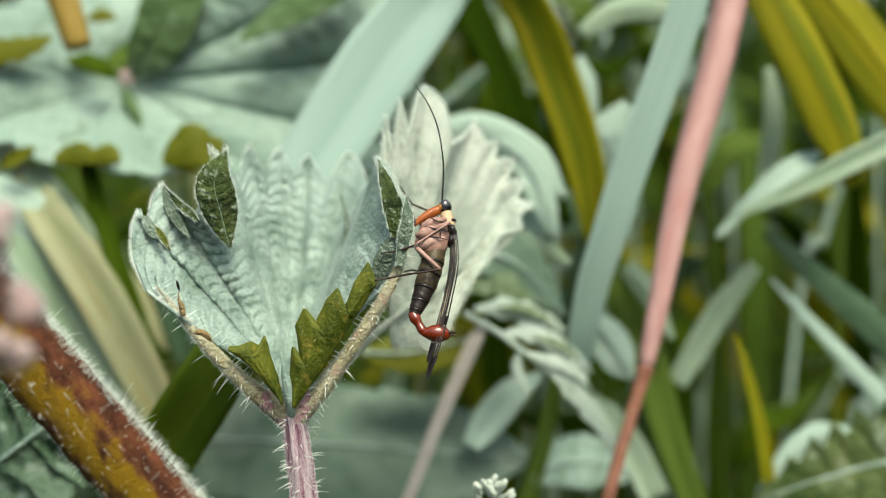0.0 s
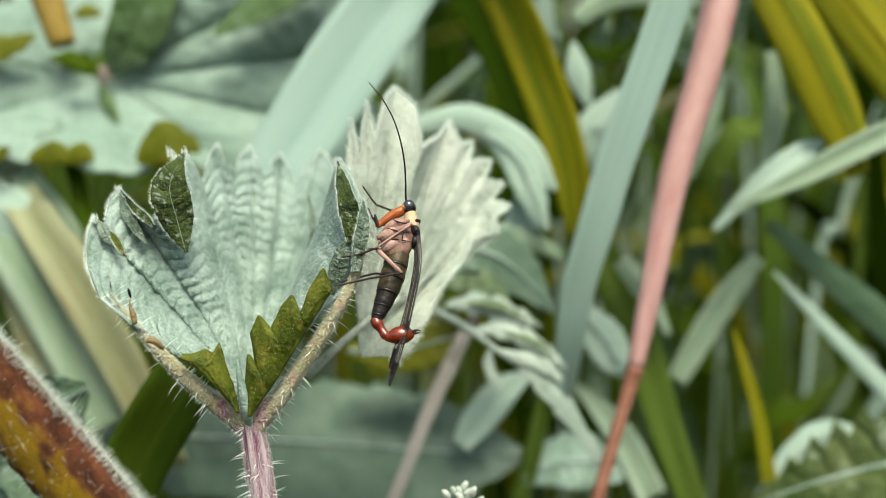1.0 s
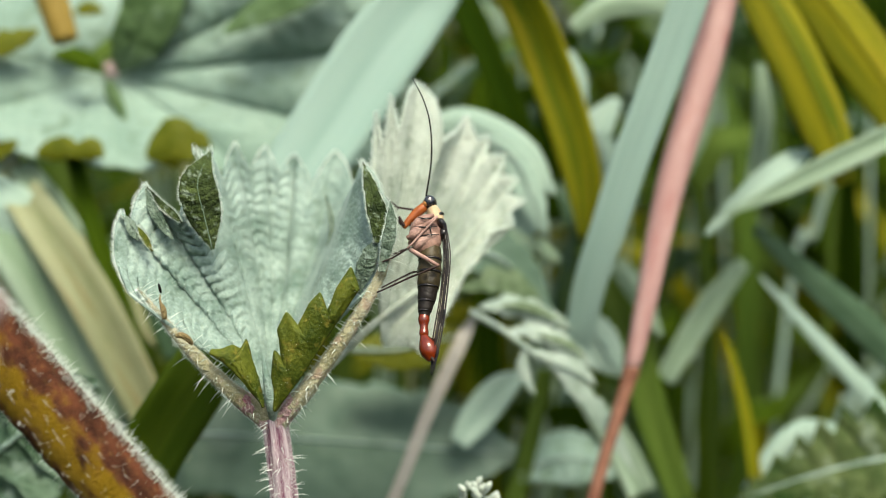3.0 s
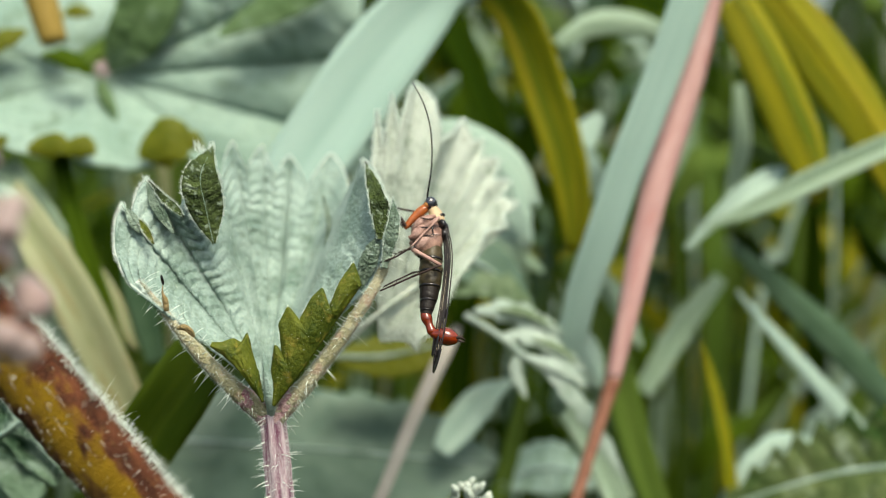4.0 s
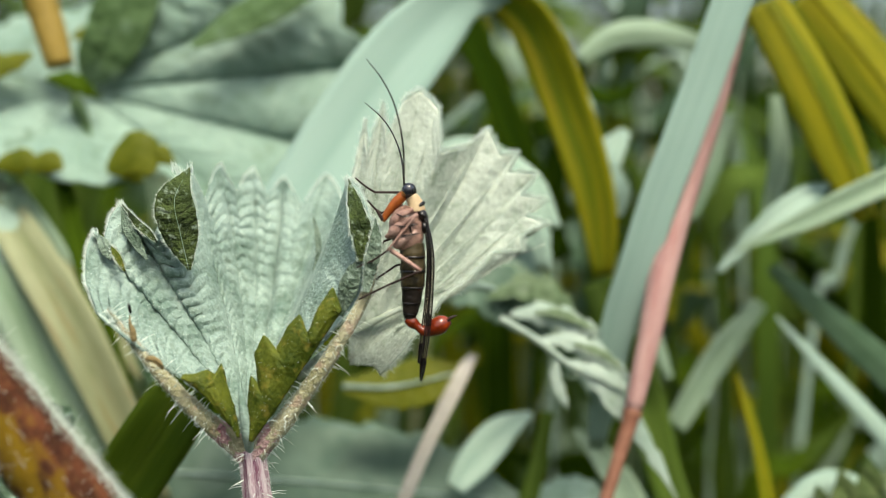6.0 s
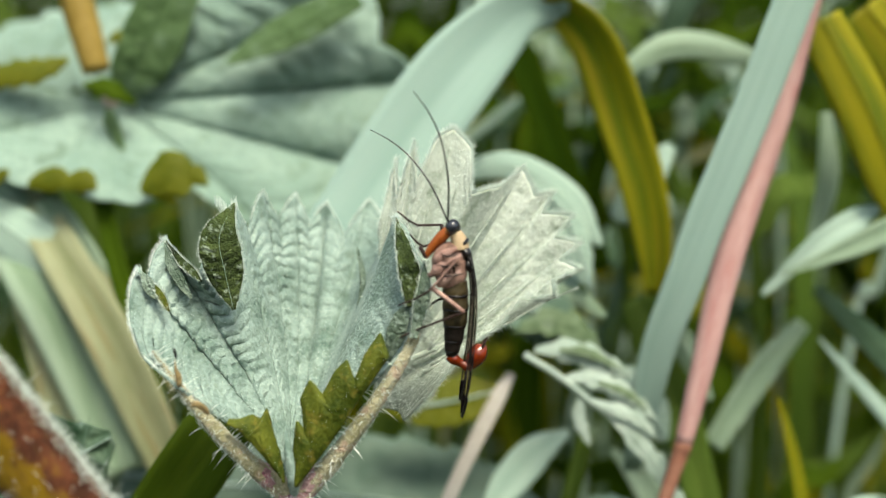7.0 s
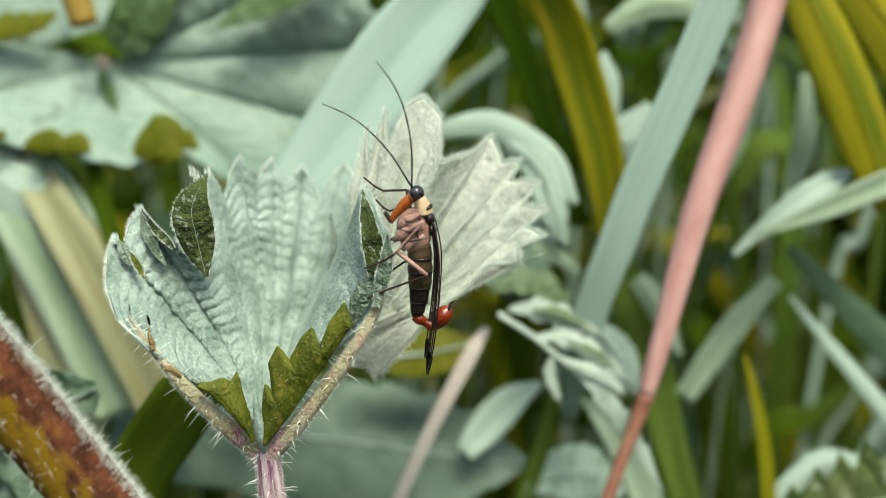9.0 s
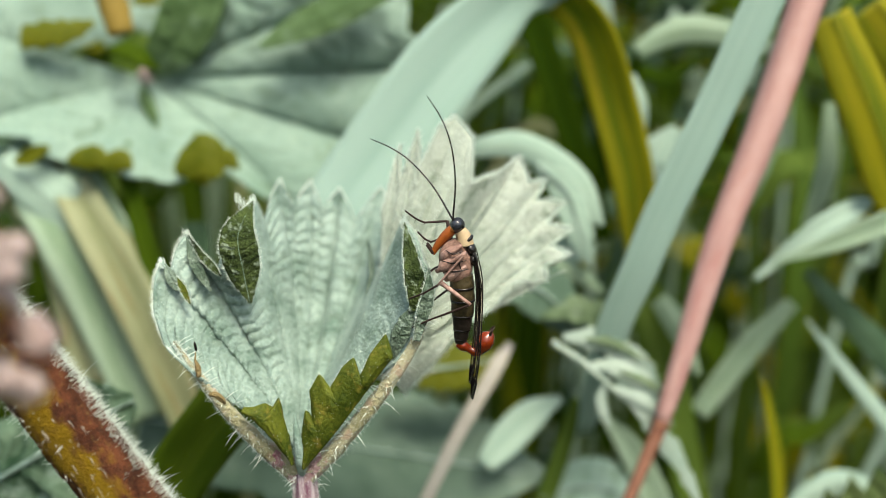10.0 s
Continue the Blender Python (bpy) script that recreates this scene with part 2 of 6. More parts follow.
def lay_uv(ob, coords):
    """One uv per vertex: across and along."""
    uv = ob.data.uv_layers.new(name="along")
    index = np.empty(len(ob.data.loops), dtype=np.int32)
    ob.data.loops.foreach_get("vertex_index", index)
    uv.data.foreach_set("uv", np.array(coords, dtype=np.float32)[index].ravel())
    return ob


def grid_uv(ob, n, cols):
    a, b = rng.uniform(0, 9), rng.uniform(0, 9)
    return lay_uv(ob, [(a + c / cols, b + k / n) for k in range(n + 1) for c in range(cols + 1)])


def thick(ob, t):
    mod = ob.modifiers.new("thickness", "SOLIDIFY")
    mod.thickness, mod.offset = t, 0
    return ob


def tube_geo(points, radii, sides=10, n=24, wob=0.0, caps=True):
    pts = [Vector(p) for p in spline(points, n)]
    rad = [float(r[0]) for r in spline([(r,) for r in radii], n)]
    verts, faces = [], []
    ref = Vector((0, -1, 0.13))
    for k, p in enumerate(pts):
        d = (pts[min(k + 1, n)] - pts[max(k - 1, 0)]).normalized()
        a = d.cross(ref)
        a = a.normalized() if a.length > 1e-4 else d.orthogonal().normalized()
        b = d.cross(a)
        for s in range(sides):
            w = 2 * math.pi * s / sides
            r = max(rad[k], 1e-6) * (1 + wob * noise.noise(Vector((p.x * 900, p.z * 900, s * 1.7))))
            verts.append(p + (a * math.cos(w) + b * math.sin(w)) * r)
    for k in range(n):
        for s in range(sides):
            q = (s + 1) % sides
            faces.append((k * sides + s, k * sides + q, (k + 1) * sides + q, (k + 1) * sides + s))
    if caps:
        faces.append(tuple(range(sides))[::-1])
        faces.append(tuple(n * sides + s for s in range(sides)))
    return verts, faces


def tube(name, points, radii, material, parent=None, label="", sides=10, n=24, wob=0.0):
    ob = part(name, *tube_geo(points, radii, sides, n, wob), material, parent, label)
    return lay_uv(ob, [(abs(2 * s / sides - 1), k / n) for k in range(n + 1) for s in range(sides)])


def ball_geo(at, r, axis=(0, 0, 1), seg=14, rings=9):
    """An ellipsoid: r = radii across, across, along axis."""
    q = Vector((0, 0, 1)).rotation_difference(Vector(axis))
    at, verts, faces = Vector(at), [], []
    for i in range(rings + 1):
        t = math.pi * i / rings
        for s in range(seg):
            w = 2 * math.pi * s / seg
            st = max(math.sin(t), 1e-3)
            verts.append(at + q @ Vector((r[0] * st * math.cos(w), r[1] * st * math.sin(w), r[2] * math.cos(t))))
    for i in range(rings):
        for s in range(seg):
            u = (s + 1) % seg
            faces.append((i * seg + s, i * seg + u, (i + 1) * seg + u, (i + 1) * seg + s))
    return verts, faces


def ball(name, at, r, material, parent=None, label="", axis=(0, 0, 1)):
    return part(name, *ball_geo(at, r, axis), material, parent, label)


def strip_geo(points, widths, side, n=40, cols=8, keel=0.12, ribs=0.0, sides=None):
    """A grass blade along a curve: keeled, finely ribbed. side: the blade's width direction, or several along it (sides)."""
    pts = [Vector(p) for p in spline(points, n)]
    wid = [float(w[0]) for w in spline([(w,) for w in widths], n)]
    dirs = [Vector(s).normalized() for s in (spline(sides, n) if sides else [side] * (n + 1))]
    verts, faces = [], []
    for k in range(n + 1):
        d = (pts[min(k + 1, n)] - pts[max(k - 1, 0)]).normalized()
        a = (dirs[k] - d * dirs[k].dot(d)).normalized()
        nn = a.cross(d)
        for c in range(cols + 1):
            v = 2 * c / cols - 1
            verts.append(pts[k] + a * (v * wid[k] / 2) + nn * (wid[k] * (keel * abs(v) + ribs * (c % 2))))
    for k in range(n):
        for c in range(cols):
            i = k * (cols + 1) + c
            faces.append((i, i + 1, i + cols + 2, i + cols + 1))
    return verts, faces


def blade(name, points, widths, material, parent=None, side=(1, 0, 0.2), label="", n=40, keel=0.12, cols=8, sides=None, thickness=0.00025):
    v, f = strip_geo(points, widths, side, n, cols, keel, 0.006, sides)
    return thick(grid_uv(part(name, v, f, material, parent, label), n, cols), thickness)


def lamina_geo(mid, half, side, n=120, cols=20, teeth=9, bite=0.3, cup=0.2, veins=9, relief=0.03, skew=0.6, curl=0.0):
    """A toothed leaf along a mid line: half widths along it, quilted between side veins, cupped."""
    pts = [Vector(p) for p in spline(mid, n)]
    hw = [max(float(w[0]), 0.0) for w in spline([(w,) for w in half], n)]
    side = Vector(side).normalized()
    verts, faces = [], []
    for k in range(n + 1):
        u = k / n
        d = (pts[min(k + 1, n)] - pts[max(k - 1, 0)]).normalized()
        a = (side - d * side.dot(d)).normalized()
        nn = a.cross(d)
        saw = (u * teeth) % 1.0
        for c in range(cols + 1):
            v = 2 * c / cols - 1
            av = abs(v)
            edge = hw[k] * (1 - bite * (saw if av > 0.3 else 0) * ((av - 0.3) / 0.7 if av > 0.3 else 0))
            ph = (u - skew * av * 0.12) * veins + 0.35 * noise.noise(Vector((u * 9, v * 2.5, veins)))
            q = abs(math.sin(math.pi * ph)) ** 0.6 * min(1, av * 3) * (1 - 0.4 * av)
            lift = hw[k] * (cup * av * av + relief * q + curl * av ** 4) + hw[k] * 0.02 * noise.noise(Vector((u * 30, v * 6, 0)))
            verts.append(pts[k] + a * (v * edge) + d * (edge * 0.35 * bite * (1 - saw) * av) + nn * lift)
    for k in range(n):
        for c in range(cols):
            i = k * (cols + 1) + c
            faces.append((i, i + 1, i + cols + 2, i + cols + 1))
    return verts, faces


def lamina(name, mid, half, side, material, parent=None, label="", thickness=0.0003, **kw):
    return thick(grid_uv(part(name, *lamina_geo(mid, half, side, **kw), material, parent, label), kw.get("n", 120), kw.get("cols", 20)), thickness)


def hair_geo(spots, length, width, rng, spread=0.5):
    """Thin stiff spikes: spots are (place, direction)."""
    verts, faces = [], []
    for p, d in spots:
        p, d = Vector(p), Vector(d).normalized()
        d = (d + Vector((rng.uniform(-1, 1), rng.uniform(-1, 1), rng.uniform(-1, 1))) * spread).normalized()
        a = d.orthogonal().normalized()
        b = d.cross(a)
        ln, i = length * rng.uniform(0.5, 1.25), len(verts)
        bend = Vector((0, 0, -0.12 * ln))
        for q, w in ((p, width), (p + d * ln * 0.5, width * 0.6)):
            for ang in (0, 2.1, 4.2):
                verts.append(q + (a * math.cos(ang) + b * math.sin(ang)) * w)
        verts.append(p + d * ln + bend)
        for s in range(3):
            t = (s + 1) % 3
            faces += [(i + s, i + t, i + 3 + t, i + 3 + s), (i + 3 + s, i + 3 + t, i + 6)]
    return verts, faces


def tube_hairs(points, radii, count, length, width, rng, lean=(0, 0, 0), spread=0.3, n=60, bare=None):
    """Spots all round a stalk."""
    pts = [Vector(p) for p in spline(points, n)]
    rad = [float(r[0]) for r in spline([(r,) for r in radii], n)]
    spots = []
    for _ in range(count):
        k = rng.randrange(n)
        f = rng.random()
        p, r = pts[k].lerp(pts[k + 1], f), rad[k] * 0.97
        d = (pts[k + 1] - pts[k]).normalized()
        a = d.orthogonal().normalized()
        b, w = d.cross(a), rng.uniform(0, 2 * math.pi)
        o = a * math.cos(w) + b * math.sin(w)
        if bare and o.dot(Vector(bare)) > 0.12 and rng.random() < 0.96:
            continue
        spots.append((p + o * r, o + Vector(lean)))
    return hair_geo(spots, length, width, rng, spread)



# ---- the setting ----
ground = part("ground", *([(x * 2.0, y * 2.0, 0.012 * noise.noise(Vector((x, y, 0)))) for y in range(-20, 21) for x in range(-20, 21)],
              [(j * 41 + i, j * 41 + i + 1, (j + 1) * 41 + i + 1, (j + 1) * 41 + i) for j in range(40) for i in range(40)]), SOIL)
tagged(ground, "dark meadow soil under dense grass", "ground", kind="structure")


def meadow(name, count, ring, heights, width, material, seed, label):
    """Uncounted grass: bent tapering blades, rooted in the soil."""
    r = random.Random(seed)
    verts, faces, uvs = [], [], []
    while count:
        x, y = r.uniform(-ring[1], ring[1]), r.uniform(-ring[1], ring[1])
        far = math.hypot(x, y - 0.1)
        if not ring[0] < far < ring[1] or (abs(x) < 0.16 + 0.1 * max(y, 0) and -0.25 < y < ring[2]):
            continue
        count -= 1
        h, w0, az = r.uniform(*heights), width * r.uniform(0.5, 1.4), r.uniform(0, 6.28)
        lean, turn = r.uniform(0.05, 0.7) * h, r.uniform(0, 6.28)
        i, seg = len(verts), 7
        for k in range(seg + 1):
            t = k / seg
            c = Vector((x + math.cos(az) * lean * t * t, y + math.sin(az) * lean * t * t, h * (t - 0.32 * t * t * lean / h)))
            a = Vector((math.cos(turn + 0.6 * t), math.sin(turn + 0.6 * t), 0)) * w0 * (1 - t ** 2.5) / 2
            verts += [c - a, c + a]
            uvs += [(x * 7, y * 5 + t), (x * 7 + 1, y * 5 + t)]
        faces += [(i + 2 * k, i + 2 * k + 1, i + 2 * k + 3, i + 2 * k + 2) for k in range(seg)]
    ob = lay_uv(part(name, verts, faces, material), uvs)
    return tagged(ob, label, "grass", kind="stuff")


# Darkest meadow grass fills the gaps behind, with shade put into its green.
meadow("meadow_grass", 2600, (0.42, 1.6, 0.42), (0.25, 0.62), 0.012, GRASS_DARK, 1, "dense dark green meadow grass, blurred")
meadow("meadow_grass", 900, (0.40, 1.4, 0.40), (0.25, 0.60), 0.011, GRASS_LUSH, 2, "mid green meadow grass among the darker blades")
meadow("meadow_grass", 160, (0.40, 1.2, 0.40), (0.25, 0.56), 0.010, GRASS_GREY, 3, "pale grey-green grass blades catching the light")
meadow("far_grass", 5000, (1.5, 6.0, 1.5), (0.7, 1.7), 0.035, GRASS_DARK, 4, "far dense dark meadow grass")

# ---- the young shoot in focus ----
def pleated_geo(base, rim, tips, strips, each=14, rings=80, back=0.0, round_out=0.10, push=(0, 1, 0), seed=0.0, inner=0.02, down=0.0):
    """A young leaf that spreads from its base to a rim of corners. A sunk vein runs to each tip (index on the rim); between two veins
    the blade rises in a pleat of arched pillows. strips: (pleat, quilt, pillows along the strip) between the tips, the outer two included."""
    base, push = Vector(base), Vector(push).normalized()
    rim = [Vector(p) for p in rim]
    edge = []
    for a, b in zip(rim, rim[1:]):
        swell = ((a + b) / 2 - base).normalized() * ((b - a).length * round_out)
        edge += [a.lerp(b, k / each) + swell * math.sin(math.pi * k / each) for k in range(each)]
    edge.append(rim[-1])
    rays = len(edge) - 1
    flat = np.array(edge)
    pad = np.vstack([np.repeat(flat[:1], each, 0), flat, np.repeat(flat[-1:], each, 0)])
    calm = [Vector(pad[k:k + 2 * each + 1].mean(0)) for k in range(rays + 1)]
    ends = [0, *[t * each for t in tips], rays]
    verts, faces = [], []
    for s in range(rays + 1):
        i = max(k for k in range(len(ends) - 1) if ends[k] <= s)
        fr = (s - ends[i]) / (ends[i + 1] - ends[i])
        if i == 0:
            fr = 0.5 + fr / 2
        if i == len(ends) - 2:
            fr = fr / 2
        pleat, quilt, ladder = strips[i]
        dv = 1 - abs(2 * fr - 1)
        for k in range(rings + 1):
            r = inner + (1 - inner) * k / rings
            p = base.lerp(calm[s], r) + (edge[s] - calm[s]) * r ** 4
            wav = noise.noise(Vector((i * 3.1 + fr * 2, r * 6, seed)))
            off = back * math.sin(math.pi * r ** 0.8) * math.sin(math.pi * s / rays)
            off -= pleat * math.sin(math.pi * fr) ** 0.8 * r * (1.15 - 0.45 * r)
            lad = abs(math.sin(math.pi * (r ** 0.85 * ladder + 0.9 * (2 * fr - 1) ** 2 + 0.45 * wav))) ** 0.7
            off -= quilt * lad * min(1, dv * 3) * min(1, r * 1.6) * (0.8 + 0.5 * noise.noise(Vector((s * 0.11, r * 14, seed + 4))))
            off += 0.00007 * noise.noise(Vector((s * 0.5, r * 60, seed))) + 0.00012 * noise.noise(Vector((s * 0.13, r * 22, seed + 2)))
            off += down * r ** 6 * (1 - dv)
            verts.append(p + push * off)
    w = rings + 1
    faces = [(s * w + k, s * w + k + 1, (s + 1) * w + k + 1, (s + 1) * w + k) for s in range(rays) for k in range(rings)]
    return verts, faces, rays


def flap_geo(line, outline, tips, n=110, cols=22, bulge=0.0006, quilt=0.00010, seed=0.0):
    """A curled margin that stands up from a rib to a toothed outline, with a raised vein to each tooth (0 to 1 along it)."""
    a = [Vector(p) for p in spline(line, n)]
    o = [Vector(p) for p in outline]
    ln = [0.0]
    for p, q in zip(o, o[1:]):
        ln.append(ln[-1] + (q - p).length)
    verts = []
    for k in range(n + 1):
        d = k / n * ln[-1]
        i = max(j for j in range(len(o) - 1) if ln[j] <= d or j == 0)
        f = (d - ln[i]) / (ln[i + 1] - ln[i])
        b = o[i].lerp(o[i + 1], f)
        near = min(abs(k / n - t) for t in tips)
        for c in range(cols + 1):
            v = c / cols
            off = bulge * math.sin(math.pi * v) + 0.00034 * math.exp(-(near * 40) ** 2) * v * (1.2 - v)
            off += quilt * abs(math.sin(v * 19 + 6 * near + 2 * noise.noise(Vector((k * 0.1, v * 3, seed))))) ** 0.6 * v
            off += 0.00012 * noise.noise(Vector((k * 0.16, v * 7, seed + 3)))
            verts.append(a[k].lerp(b, v) - Vector((0, off, 0)))
    w = cols + 1
    return verts, [(k * w + c, k * w + c + 1, (k + 1) * w + c + 1, (k + 1) * w + c) for k in range(n) for c in range(cols)]


def ridged_tube(name, points, radii, material, parent, label, ridges=7, depth=0.07, sides=42, n=60):
    """A stalk with ridges along it."""
    verts, faces = tube_geo(points, radii, sides, n)
    mids = [Vector(p) for p in spline(points, n)]
    for k in range(n + 1):
        for s in range(sides):
            i = k * sides + s
            verts[i] = mids[k] + (verts[i] - mids[k]) * (1 + depth * math.cos(ridges * 2 * math.pi * s / sides) + 0.05 * noise.noise(Vector((s * 0.4, k * 0.25, 2))))
    ob = part(name, verts, faces, material, parent, label)
    return lay_uv(ob, [(s / sides if s < sides / 2 else 1 - s / sides, k / n) for k in range(n + 1) for s in range(sides)])


FORK = (-0.0169, 0.1074, 0.4170)
shoot = thing("nettle_shoot", FORK, "young pale-green nettle shoot with a cupped crinkled leaf and white hairs", "plant")
STEM_LINE = [(-0.0147, 0.1036, 0.3862), (-0.0153, 0.1056, 0.4025), (-0.0158, 0.1065, 0.4097), (-0.0166, 0.1070, 0.4176)]
STEM_R = [1.6 * MM, 1.5 * MM, 1.4 * MM, 1.3 * MM]
ridged_tube("stem", STEM_LINE, STEM_R, STEM, shoot, "purple stem with pale ridges")
RIM = [(-0.0272, 0.1043, 0.4292), (-0.0310, 0.1062, 0.4316), (-0.0328, 0.1085, 0.4352), (-0.0326, 0.1105, 0.4391), (-0.0316, 0.1114, 0.4378), (-0.0305, 0.1127, 0.4418), (-0.0268, 0.1122, 0.4378), (-0.0249, 0.1192, 0.4445), (-0.0242, 0.1228, 0.4413), (-0.0233, 0.1262, 0.4454), (-0.0219, 0.1282, 0.4417), (-0.0202, 0.1290, 0.4448), (-0.0187, 0.1305, 0.4412), (-0.0170, 0.1315, 0.4436), (-0.0147, 0.1320, 0.4399), (-0.0121, 0.1315, 0.4439), (-0.0094, 0.1250, 0.4399), (-0.0074, 0.1148, 0.4439), (-0.0049, 0.1118, 0.4404), (-0.0038, 0.1100, 0.4377), (-0.0050, 0.1085, 0.4332), (-0.0072, 0.1076, 0.4304)]
SHOOT_TIPS = [3, 5, 7, 9, 11, 13, 15, 17]
SHOOT_STRIPS = [(0.0008, 0.00059, 20), (0.0016, 0.00066, 21), (0.0016, 0.00086, 20), (0.0012, 0.00080, 22), (0.0015, 0.00074, 22), (0.0019, 0.00058, 21), (0.0038, 0.00034, 19), (-0.0030, 0.00016, 16), (0.0006, 0.00020, 16)]
sv, sf, SHOOT_RAYS = pleated_geo((-0.0172, 0.1076, 0.4198), RIM, SHOOT_TIPS, SHOOT_STRIPS, rings=100, back=0.0035, seed=2.5)
shoot_blade = thick(part("leaf_blade", sv, sf, PALE, shoot), 0.0003)
lobes = []


def fold(mid, half, side, material, label, relief=0.2, veins=8, cup=0.12, teeth=2, bite=0.05, rib=0.0):
    """A folded-over lobe or margin of the leaf, that shows its upper face."""
    ob = lamina("folded_lobe", mid, [h * MM for h in half], side, material, shoot, label, teeth=teeth, bite=bite, cup=cup, veins=veins, relief=relief)
    lobes.append(ob)
    if rib:
        tube("lobe_vein", [V(p) - Vector((0, 0.00022, 0)) for p in mid], [rib * MM, rib * MM, rib * 0.8 * MM, 0.02 * MM], PALE, shoot, "pale vein of the lobe", sides=6, n=16)
    return ob


fold([(-0.0230, 0.1100, 0.4351), (-0.0238, 0.1102, 0.4388), (-0.0245, 0.1110, 0.4422), (-0.0237, 0.1140, 0.4452)], [0.15, 1.85, 1.8, 0.05], (1, 0.15, 0.05), PALE_DARK, "dark wrinkled upper face of a folded lobe", relief=0.20, veins=12, cup=0.06, rib=0.035)
fold([(-0.0261, 0.1096, 0.4380), (-0.0271, 0.1100, 0.4389), (-0.0285, 0.1108, 0.4399), (-0.0302, 0.1122, 0.4416)], [0.1, 0.42, 0.36, 0.05], (0.5, 0.2, 0.85), PALE_DARK, "dark folded margin")
# Grey-green face that also paints the shade along the second lobe.
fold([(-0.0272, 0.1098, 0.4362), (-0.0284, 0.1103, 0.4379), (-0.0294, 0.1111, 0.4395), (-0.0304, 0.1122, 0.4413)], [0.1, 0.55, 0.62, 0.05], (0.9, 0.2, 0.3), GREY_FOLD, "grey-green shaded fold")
fold([(-0.0289, 0.1080, 0.4353), (-0.0294, 0.1083, 0.4361), (-0.0301, 0.1088, 0.4370), (-0.0308, 0.1094, 0.4377)], [0.1, 0.34, 0.3, 0.05], (0.8, 0.2, 0.6), FLAP, "small olive folded margin")
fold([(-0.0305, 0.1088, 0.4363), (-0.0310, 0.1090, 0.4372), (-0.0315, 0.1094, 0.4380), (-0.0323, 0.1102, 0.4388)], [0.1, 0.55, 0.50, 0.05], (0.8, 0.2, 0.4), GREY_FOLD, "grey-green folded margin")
fold([(-0.0055, 0.1072, 0.4361), (-0.0054, 0.1080, 0.4386), (-0.0061, 0.1095, 0.4412), (-0.0072, 0.1135, 0.4439)], [0.25, 1.05, 0.80, 0.05], (1, 0.3, 0.1), PALE_DARK, "dark folded margin", teeth=3, bite=0.12)
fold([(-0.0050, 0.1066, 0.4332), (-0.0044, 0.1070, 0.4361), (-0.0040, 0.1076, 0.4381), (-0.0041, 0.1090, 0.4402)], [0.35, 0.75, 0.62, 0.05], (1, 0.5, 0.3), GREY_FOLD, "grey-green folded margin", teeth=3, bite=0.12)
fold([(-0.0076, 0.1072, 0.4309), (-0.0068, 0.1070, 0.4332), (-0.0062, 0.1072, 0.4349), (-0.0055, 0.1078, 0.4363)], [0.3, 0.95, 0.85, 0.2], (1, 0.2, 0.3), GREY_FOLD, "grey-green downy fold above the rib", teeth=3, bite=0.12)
# Thin grey strip laid where the inner pleat is only in shade.
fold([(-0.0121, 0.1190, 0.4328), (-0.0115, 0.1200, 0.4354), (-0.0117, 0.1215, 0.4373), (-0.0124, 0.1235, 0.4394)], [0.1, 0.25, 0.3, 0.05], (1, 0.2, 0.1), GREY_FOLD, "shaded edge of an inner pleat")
RIB_L = [(-0.0171, 0.1071, 0.4171), (-0.0209, 0.1055, 0.4211), (-0.0246, 0.1046, 0.4255), (-0.0276, 0.1046, 0.4294), (-0.0299, 0.1055, 0.4319)]
RIB_R = [(-0.0164, 0.1070, 0.4170), (-0.0125, 0.1066, 0.4214), (-0.0085, 0.1068, 0.4270), (-0.0053, 0.1076, 0.4323), (-0.0037, 0.1093, 0.4371)]
RAD_L = [1.2 * MM, 0.85 * MM, 0.62 * MM, 0.32 * MM, 0.1 * MM]
RAD_R = [1.2 * MM, 0.88 * MM, 0.72 * MM, 0.56 * MM, 0.15 * MM]
tube("rib", RIB_L, RAD_L, RIB, shoot, "hairy straw-coloured rib", n=50, wob=0.2, sides=16)
tube("rib", RIB_R, RAD_R, RIB, shoot, "hairy olive rib", n=50, wob=0.2, sides=16)
flap_right = thick(part("front_flap", *flap_geo([(-0.0161, 0.1050, 0.4189), (-0.0131, 0.1050, 0.4229), (-0.0102, 0.1053, 0.4273), (-0.0074, 0.1060, 0.4314)],
    [(-0.0162, 0.1050, 0.4192), (-0.0164, 0.1052, 0.4225), (-0.0161, 0.1055, 0.4253), (-0.0154, 0.1054, 0.4243), (-0.0157, 0.1056, 0.4275), (-0.0148, 0.1058, 0.4293), (-0.0136, 0.1055, 0.4278), (-0.0124, 0.1058, 0.4301), (-0.0113, 0.1060, 0.4312), (-0.0106, 0.1056, 0.4293), (-0.0094, 0.1060, 0.4319), (-0.0081, 0.1064, 0.4338), (-0.0075, 0.1062, 0.4321), (-0.0073, 0.1061, 0.4314)],
    [0.20, 0.44, 0.64, 0.87]), FLAP, shoot, "olive curled leaf margin with blunt teeth"), 0.00025)
flap_left = thick(part("front_flap", *flap_geo([(-0.0172, 0.1046, 0.4194), (-0.0187, 0.1040, 0.4217), (-0.0204, 0.1036, 0.4239), (-0.0223, 0.1036, 0.4255)],
    [(-0.0173, 0.1048, 0.4198), (-0.0178, 0.1050, 0.4225), (-0.0185, 0.1052, 0.4246), (-0.0189, 0.1054, 0.4265), (-0.0194, 0.1052, 0.4254), (-0.0202, 0.1048, 0.4260), (-0.0213, 0.1044, 0.4257), (-0.0223, 0.1040, 0.4257)],
    [0.45, 0.68], n=70, seed=5.0), FLAP, shoot, "olive curled leaf margin with blunt teeth"), 0.00025)
